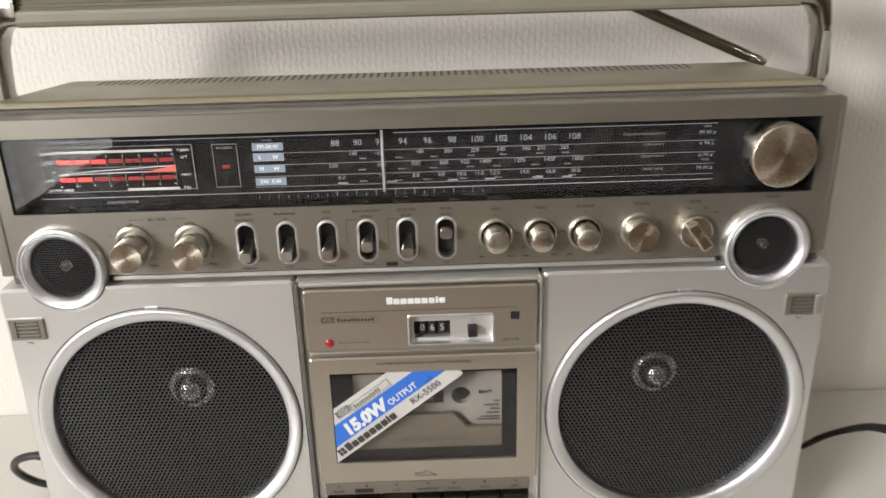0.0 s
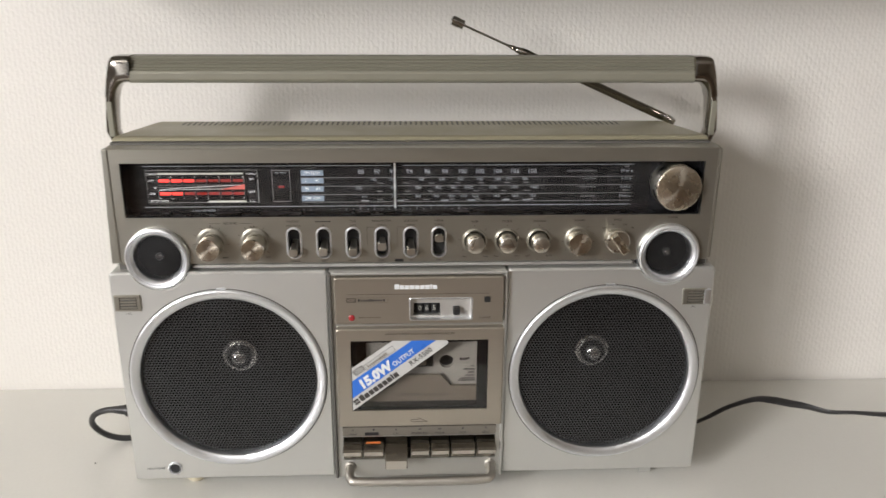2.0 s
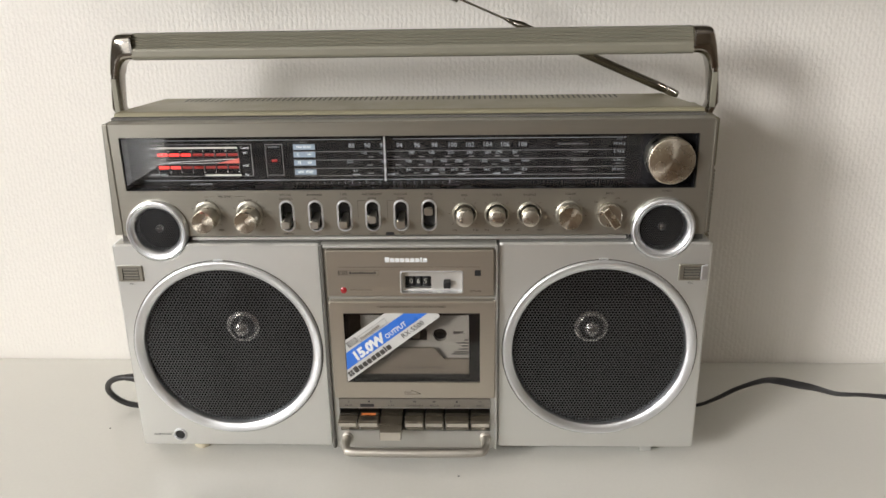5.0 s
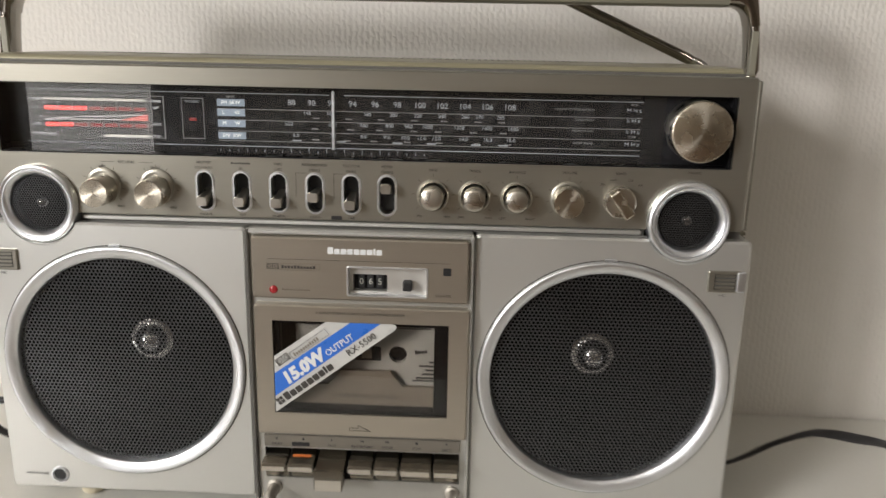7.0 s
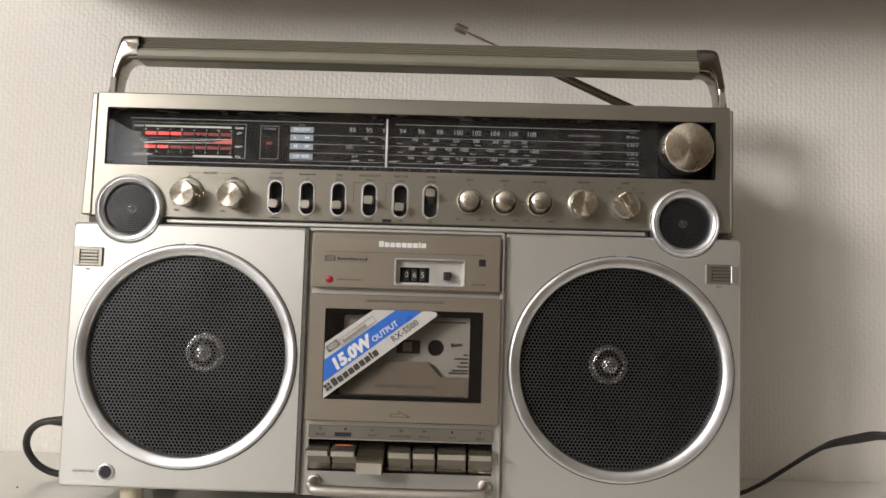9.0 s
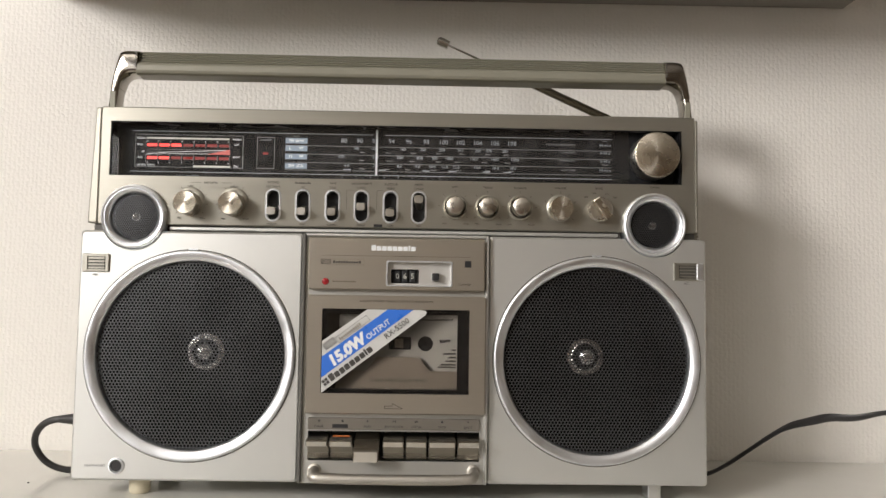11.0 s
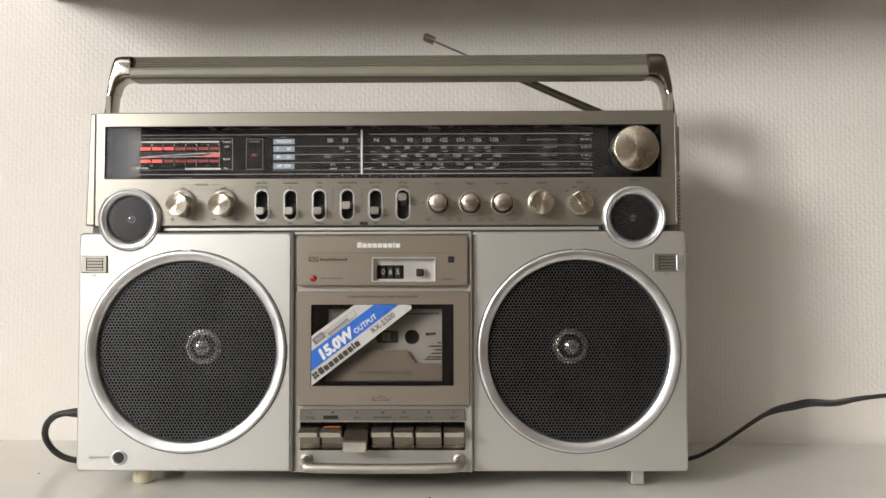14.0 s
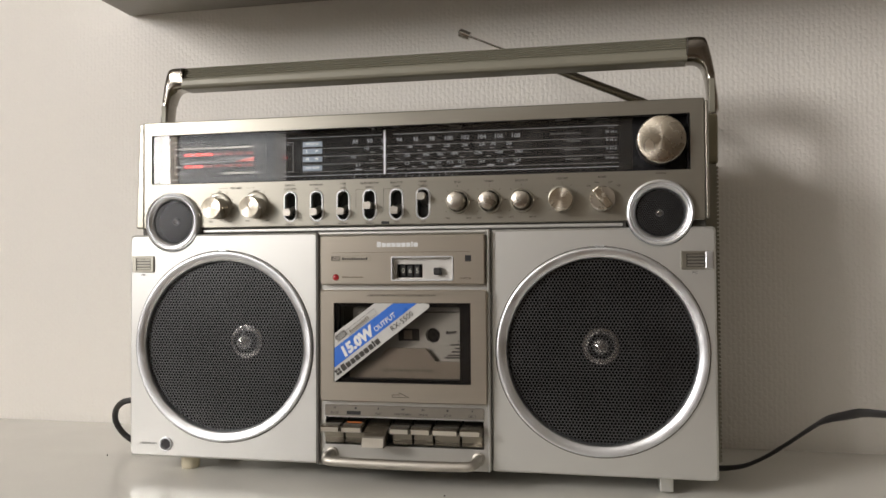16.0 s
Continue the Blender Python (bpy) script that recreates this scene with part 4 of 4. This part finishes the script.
part("key_label_patch", flat(rect(-0.0470, -0.0345, 0.0588, 0.0618), 0.0019), BLACK, label_bar)
part("key_bay", box(-0.0680, 0.0727, 0.022, 0.024, 0.031, 0.057), BLACK, radio)
for k, (a, b) in enumerate(TAPE_KEYS):
    a, b = a + 0.0003, b - 0.0003
    down = k == 2
    bm = bmesh.new()
    if down:
        rows = [(0.012, 0.0552), (-0.0120, 0.0452), (-0.0148, 0.0436), (-0.0165, 0.0352), (0.012, 0.0345)]
    else:
        rows = [(0.016, 0.0546), (-0.0105, 0.0512), (-0.0117, 0.0503), (-0.0113, 0.0460), (0.0000, 0.0452), (0.0020, 0.0345), (0.016, 0.0340)]
    ends = [[bm.verts.new((x, y, z)) for y, z in rows] for x in (a, b)]
    for q in range(len(rows)):
        bm.faces.new((ends[0][q], ends[1][q], ends[1][(q + 1) % len(rows)], ends[0][(q + 1) % len(rows)]))
    bm.faces.new(ends[0]), bm.faces.new(ends[1])
    bmesh.ops.bevel(bm, geom=list(bm.edges), offset=0.0006, segments=2, affect="EDGES")
    key = part("piano_key", bm, KEYMETAL, radio, "bronze metal tape key pressed down" if down else "bronze metal tape key")
    # pale strip laid over the key's front as its painted highlight
    lip = bmesh.new()
    for y, z in (((-0.0170, 0.0354), (-0.0158, 0.0430)) if down else ((-0.0118, 0.0464), (-0.0121, 0.0501))):
        for x in ((a + 0.0007, b - 0.0007) if z in (0.0354, 0.0464) else (b - 0.0007, a + 0.0007)):
            lip.verts.new((x, y, z))
    lip.verts.ensure_lookup_table()
    front = lip.faces.new(lip.verts)
    bmesh.ops.solidify(lip, geom=[front], thickness=0.0006)
    part("key_edge", lip, LIP, key, "front lip coloured paler for its highlight")
    if k == 1:
        mark = bmesh.new()
        vs = [mark.verts.new(p) for p in ((a + 0.002, -0.0020, 0.05262), (b - 0.003, -0.0020, 0.05262), (b - 0.003, 0.0010, 0.05302), (a + 0.002, 0.0010, 0.05302))]
        mark.faces.new(vs)
        part("record_mark", mark, ORANGE, key)
part("guard_bar", tube(smooth_path([(-0.0610, 0.004, 0.0245), (-0.0610, -0.008, 0.0245), (-0.0595, -0.0135, 0.0238), (-0.0540, -0.0160, 0.0228), (-0.02, -0.0165, 0.0222), (0.03, -0.0165, 0.0222), (0.0600, -0.0160, 0.0228), (0.0655, -0.0135, 0.0238), (0.0670, -0.008, 0.0245), (0.0670, 0.004, 0.0245)], 5), 0.0041, 16), GUARD, radio, "bent metal guard bar", smooth=True)
for x in (-0.0610, 0.0670):
    part("guard_foot", lathe([(0.0056, 0.0045), (0.0056, 0.0030), (0.0050, 0.0024), (0.003, 0.0022)], x, 0.0245, 28), GUARD, radio, smooth=True)

# microphones, headphone socket
for side in (-1, 1):
    x0, x1 = (-0.2535, -0.2315) if side < 0 else (0.2310, 0.2525)
    mic = part("microphone_cell", plate(rect(x0, x1, 0.1815, 0.1962, 0.0008), [rect(x0 + 0.0042, x1 - 0.0030, 0.1835, 0.1940)], -0.0016, 0.001, 0.0006), BRUSHED, radio, "small slotted microphone cell", at=(0, PANEL_Y, 0))
    part("mic_back", box(x0 + 0.004, x1 - 0.0028, -0.0004, 0.001, 0.1832, 0.1943), GROOVE, mic)
    for k in range(4):
        part("mic_slat", box(x0 + 0.005, x1 - 0.004, -0.0014, -0.0002, 0.1842 + k * 0.0026, 0.1855 + k * 0.0026), BRUSHED, mic)
    if side > 0:
        part("mic_end", box(x1 - 0.0030, x1 + 0.0030, -0.0022, 0.001, 0.1818, 0.1958, 0.0008), SATIN, mic, "bright metal end piece")
    words("lettering", "MIC", (x0 + x1) / 2, 0.1790, 0.0018, PANEL_Y - 0.0002, GREYPRINT, radio)
part("headphone_socket", lathe([(0.0064, 0.001), (0.0064, -0.0008), (0.0059, -0.0016), (0.0052, -0.0017), (0.0045, -0.0008), (0.0043, 0.001)], -0.2195, 0.0262, 40), SATIN, radio, "chrome headphone socket", smooth=True, at=(0, PANEL_Y, 0))
part("socket_hole", lathe([(0.0044, -0.0006), (0.0, -0.0006)], -0.2195, 0.0262, 24), BLACK, radio, at=(0, PANEL_Y, 0))
words("lettering", "HEADPHONES", -0.2365, 0.0262, 0.0018, PANEL_Y - 0.0002, GREYPRINT, radio)
for side in (-1, 1):
    part("ring_notch", box(SPK[side] - 0.004, SPK[side] + 0.004, -0.0012, 0.001, SPK_Z + SPK_R + 0.0002, SPK_Z + SPK_R + 0.0016, 0.0003, 1), SATIN, radio, at=(0, PANEL_Y, 0))

# feet
foot = lathe([(0.0, -0.0085), (0.0070, -0.0085), (0.0082, -0.0070), (0.0085, -0.005), (0.0085, 0.009)], 0, 0, 32)
bmesh.ops.rotate(foot, verts=foot.verts, matrix=Matrix.Rotation(radians(90), 3, "X"))
part("foot", foot, IVORY, radio, "ivory rubber foot", smooth=True, at=(-0.208, 0.029, 0.0088))
part("foot", box(0.2135, 0.2245, 0.0215, 0.040, 0.0002, 0.018, 0.001), SILVER, radio, "grey plastic foot")
for x in (-0.21, 0.21):
    part("rear_foot", box(x - 0.008, x + 0.008, 0.105, 0.122, 0.0002, 0.019, 0.001), BLACK, radio, "black rear foot")

# carrying handle
HY, HZ0, HZ1 = 0.079, 0.3638, 0.3858
handle = bmesh.new()
section = [(-0.0125, HZ0 + 0.0035), (-0.0115, HZ0 + 0.0012), (-0.009, HZ0), (0.009, HZ0), (0.0120, HZ0 + 0.003), (0.0120, HZ1 - 0.003), (0.009, HZ1), (-0.0060, HZ1)]
z = HZ1 - 0.0012
for k in range(5):
    section += [(-0.0072 - k * 0.0008, z), (-0.0060 - k * 0.0008, z - 0.0006), (-0.0066 - k * 0.0008, z - 0.0012)]
    z -= 0.0022
section += [(-0.0118, z), (-0.0126, z - 0.002)]
la = [handle.verts.new((-0.2420, HY + y, z)) for y, z in section]
lb = [handle.verts.new((0.2420, HY + y, z)) for y, z in section]
for k in range(len(section)):
    j = (k + 1) % len(section)
    handle.faces.new((la[k], la[j], lb[j], lb[k]))
handle.faces.new(la), handle.faces.new(lb)
part("handle_grip", handle, OLIVE, radio, "ridged olive grey carrying handle", at=(0.0022, 0, 0))
for side in (-1, 1):
    bm = bmesh.new()
    outer = smooth_path([(0.2412, 0, HZ1 + 0.0004), (0.2520, 0, HZ1 + 0.0004), (0.2574, 0, HZ1 - 0.0010), (0.2600, 0, HZ1 - 0.0060), (0.2632, 0, HZ1 - 0.0190), (0.2660, 0, HZ1 - 0.0340)], 5)
    inner = smooth_path([(0.2412, 0, HZ1 - 0.0222), (0.2455, 0, HZ1 - 0.0222), (0.2495, 0, HZ1 - 0.0228), (0.2530, 0, HZ1 - 0.0250), (0.2556, 0, HZ1 - 0.0290), (0.2570, 0, HZ1 - 0.0350)], 5)
    bends = []
    for k, (p, q) in enumerate(zip(outer, inner)):
        u = k / (len(outer) - 1)
        deep = 0.0129 - 0.0030 * u * u
        ring = []
        for n in range(28):
            w = 2 * math.pi * (n + 0.5) / 28
            c, d = math.copysign(abs(math.cos(w)) ** 0.5, math.cos(w)), math.copysign(abs(math.sin(w)) ** 0.55, math.sin(w))
            ring.append(bm.verts.new((side * ((p[0] + q[0]) / 2 + c * (p[0] - q[0]) / 2), HY + d * deep, (p[2] + q[2]) / 2 + c * (p[2] - q[2]) / 2)))
        bends.append(ring)
    for r0, r1 in zip(bends[:-1], bends[1:]):
        for n in range(28):
            bm.faces.new((r0[n], r0[(n + 1) % 28], r1[(n + 1) % 28], r1[n]))
    bm.faces.new(bends[0]), bm.faces.new(bends[-1])
    corner = part("handle_corner", bm, CORNER, radio, "chrome handle corner", smooth=True, at=(0.0022, 0, 0))
    teeth = bmesh.new()
    for k in range(7):
        z0 = HZ1 - 0.0022 - k * 0.0020
        y0 = HY - 0.0128
        vs = [teeth.verts.new(q) for q in ((side * 0.2418, y0 - 0.0004, z0), (side * 0.2418, y0 - 0.0004, z0 - 0.0016), (side * 0.2433, y0 - 0.0002, z0 - 0.0008))]
        back = [teeth.verts.new((v.co.x, v.co.y + 0.003, v.co.z)) for v in vs]
        teeth.faces.new(vs), teeth.faces.new(back)
        for n in range(3):
            teeth.faces.new((vs[n], vs[(n + 1) % 3], back[(n + 1) % 3], back[n]))
    part("grip_teeth", teeth, GROOVE, corner, "saw-toothed joint of grip and corner")
    part("arm_inlay", box(*sorted((side * 0.2600, side * 0.2648)), HY - 0.0106, HY - 0.0080, 0.318, 0.3480, 0.0004, 1), OLIVE, corner, "grey inlay down the handle arm")
    arm = bmesh.new()
    rings = []
    for a, b, z in ((0.2570, 0.2660, HZ1 - 0.0340), (0.2588, 0.2682, 0.335), (0.2598, 0.2692, 0.322), (0.2560, 0.2650, 0.312), (0.2490, 0.2580, 0.300)):
        mx, hx = (a + b) / 2, (b - a) / 2
        rings.append([arm.verts.new((side * (mx + hx * math.copysign(abs(math.cos(q)) ** 0.75, math.cos(q))), HY + 0.0098 * math.copysign(abs(math.sin(q)) ** 0.75, math.sin(q)), z)) for q in [2 * math.pi * (k + 0.5) / 24 for k in range(24)]])
    for r0, r1 in zip(rings[:-1], rings[1:]):
        for k in range(24):
            arm.faces.new((r0[k], r0[(k + 1) % 24], r1[(k + 1) % 24], r1[k]))
    arm.faces.new(rings[0]), arm.faces.new(rings[-1])
    part("handle_arm", arm, CORNER, radio, "chrome handle arm", smooth=True, at=(0.0022, 0, 0))
    x0, x1 = sorted((side * 0.2465, 0.2662 if side > 0 else -0.2615))
    part("handle_pivot", box(x0, x1, 0.0465, 0.128, 0.2705, 0.3130, 0.002), COVER, radio, "side cheek that carries the handle")

# telescopic antenna
base, tip = Vector((0.2355, 0.1145, 0.3265)), Vector((0.0378, 0.1085, 0.4127))


def along(u):
    return tuple(base.lerp(tip, u))


antenna = part("antenna", tube([along(u) for u in (0.0, 0.02, 0.66)], [0.0034, 0.0041, 0.0038], 18), AERIAL, radio, "telescopic chrome antenna", smooth=True)
part("antenna_taper", tube([along(u) for u in (0.66, 0.665, 0.70, 0.705, 0.72, 0.725, 0.74, 0.745, 0.76)], [0.0038, 0.0041, 0.0037, 0.0029, 0.0029, 0.0020, 0.0024, 0.0016, 0.0012], 16), AERIAL, antenna, smooth=True)
part("antenna_rod", tube([along(u) for u in (0.75, 0.97)], 0.0011, 10), CHROME, antenna, smooth=True)
part("antenna_tip", tube([along(u) for u in (0.962, 0.966, 0.985, 0.99, 1.015, 1.02)], [0.0028, 0.0042, 0.0042, 0.0045, 0.0043, 0.0030], 18), CHROME, antenna, "chrome antenna tip", smooth=True)
part("antenna_joint", tube([along(-0.05), along(-0.02), along(0.012)], [0.0030, 0.0042, 0.0036], 14), CHROME, antenna, smooth=True)

# ---- the cassette in the deck ----
tape = tagged(new("audio_cassette"), "cream audio cassette with a printed label inside the deck window", "cassette")
tape.location = (0.003, 0.0, 0.0008)
tape.rotation_euler = (0, radians(-0.25), 0)
part("shell", plate(rect(-0.0445, 0.0545, 0.088, 0.1500, 0.002), [circle(0.0268, 0.1263, 0.0063, 28), circle(-0.0162, 0.1263, 0.0063, 28)], 0.0132, 0.022, 0.0006), CREAM, tape)
part("tape_window", flat(rect(-0.0035, 0.0150, 0.1215, 0.1318, 0.0008), 0.0128, 0.0006), BLACK, tape, "dark tape window")
part("tape_pack", flat(rect(0.0015, 0.0085, 0.1230, 0.1303), 0.0125, 0.0003), TAN, tape)
for x in (0.0268, -0.0162):
    part("hub", lathe([(0.0063, 0.018), (0.0036, 0.018), (0.0036, 0.016), (0.0022, 0.016)], x, 0.1263, 24), BLACK, tape, "black hub")
bars("bars", 0.0385, 0.0475, 0.1285, 0.0030, 0.0129, DARKPRINT, tape, 2, turn=8, n=4, gap=0.1)
for k, z in enumerate((0.1215, 0.1185, 0.1155, 0.1125, 0.1095, 0.1075)):
    w = (0.0035, 0.0105, 0.006, 0.0085, 0.0125, 0.0150)[k]
    part("label_bar", flat(rect(0.0520 - w, 0.0520, z - 0.0007, z + 0.0006), 0.0129), DARKPRINT, tape)
bars("bars", 0.0150, 0.0500, 0.1462, 0.0016, 0.0129, DARKPRINT, tape, 8, n=20)

# ---- cables ----
power = tagged(part("power_cable", tube(smooth_path([(0.215, 0.112, 0.0042), (0.255, 0.1, 0.0042), (0.288, 0.097, 0.007), (0.308, 0.097, 0.015), (0.328, 0.094, 0.029), (0.345, 0.076, 0.048), (0.352, 0.056, 0.059), (0.362, 0.034, 0.067), (0.370, 0.021, 0.0715), (0.384, 0.007, 0.0735), (0.400, -0.004, 0.079), (0.424, -0.017, 0.084), (0.47, -0.03, 0.088), (0.55, -0.045, 0.085), (0.66, -0.05, 0.05), (0.72, -0.05, -0.15), (0.72, -0.05, -0.79)], 6), 0.0036, 12, flatten=0.5, twist=400), RUBBER, smooth=True), "black flat twisted power cable leading off the sideboard", "cable")
lead = tagged(new("plug_lead"), "short black lead looping from the socket at the radio's side", "cable")
part("lead", tube(smooth_path([(-0.286, 0.064, 0.0535), (-0.293, 0.065, 0.0530), (-0.302, 0.067, 0.0500), (-0.311, 0.072, 0.0430), (-0.3165, 0.078, 0.0330), (-0.3170, 0.084, 0.0230), (-0.3120, 0.089, 0.0130), (-0.303, 0.092, 0.0065), (-0.290, 0.094, 0.0036), (-0.270, 0.100, 0.0032), (-0.240, 0.112, 0.0032), (-0.215, 0.120, 0.0032)], 6), 0.0030, 12), RUBBER, lead, smooth=True)
part("plug", tube([(-0.2490, 0.0620, 0.0545), (-0.2680, 0.0625, 0.0543), (-0.2683, 0.0625, 0.0543), (-0.2750, 0.0630, 0.0540), (-0.2753, 0.0630, 0.0540), (-0.2890, 0.0645, 0.0535)], [0.0048, 0.0048, 0.0068, 0.0068, 0.0050, 0.0033], 14), RUBBER, lead, "black moulded plug", smooth=True)
for x, y, s in ((0.409, -0.089, 0.0022), (-0.309, 0.0545, 0.0007), (0.0456, -0.0191, 0.0009)):
    tagged(part("crumb", tube([(x - s, y, 0.0005), (x, y + s * 0.1, 0.0008), (x + s, y + s * 0.25, 0.0005)], [0.0003, 0.0006, 0.0003], 6), BLACK), "tiny dark crumb lying on the sideboard", "crumb")
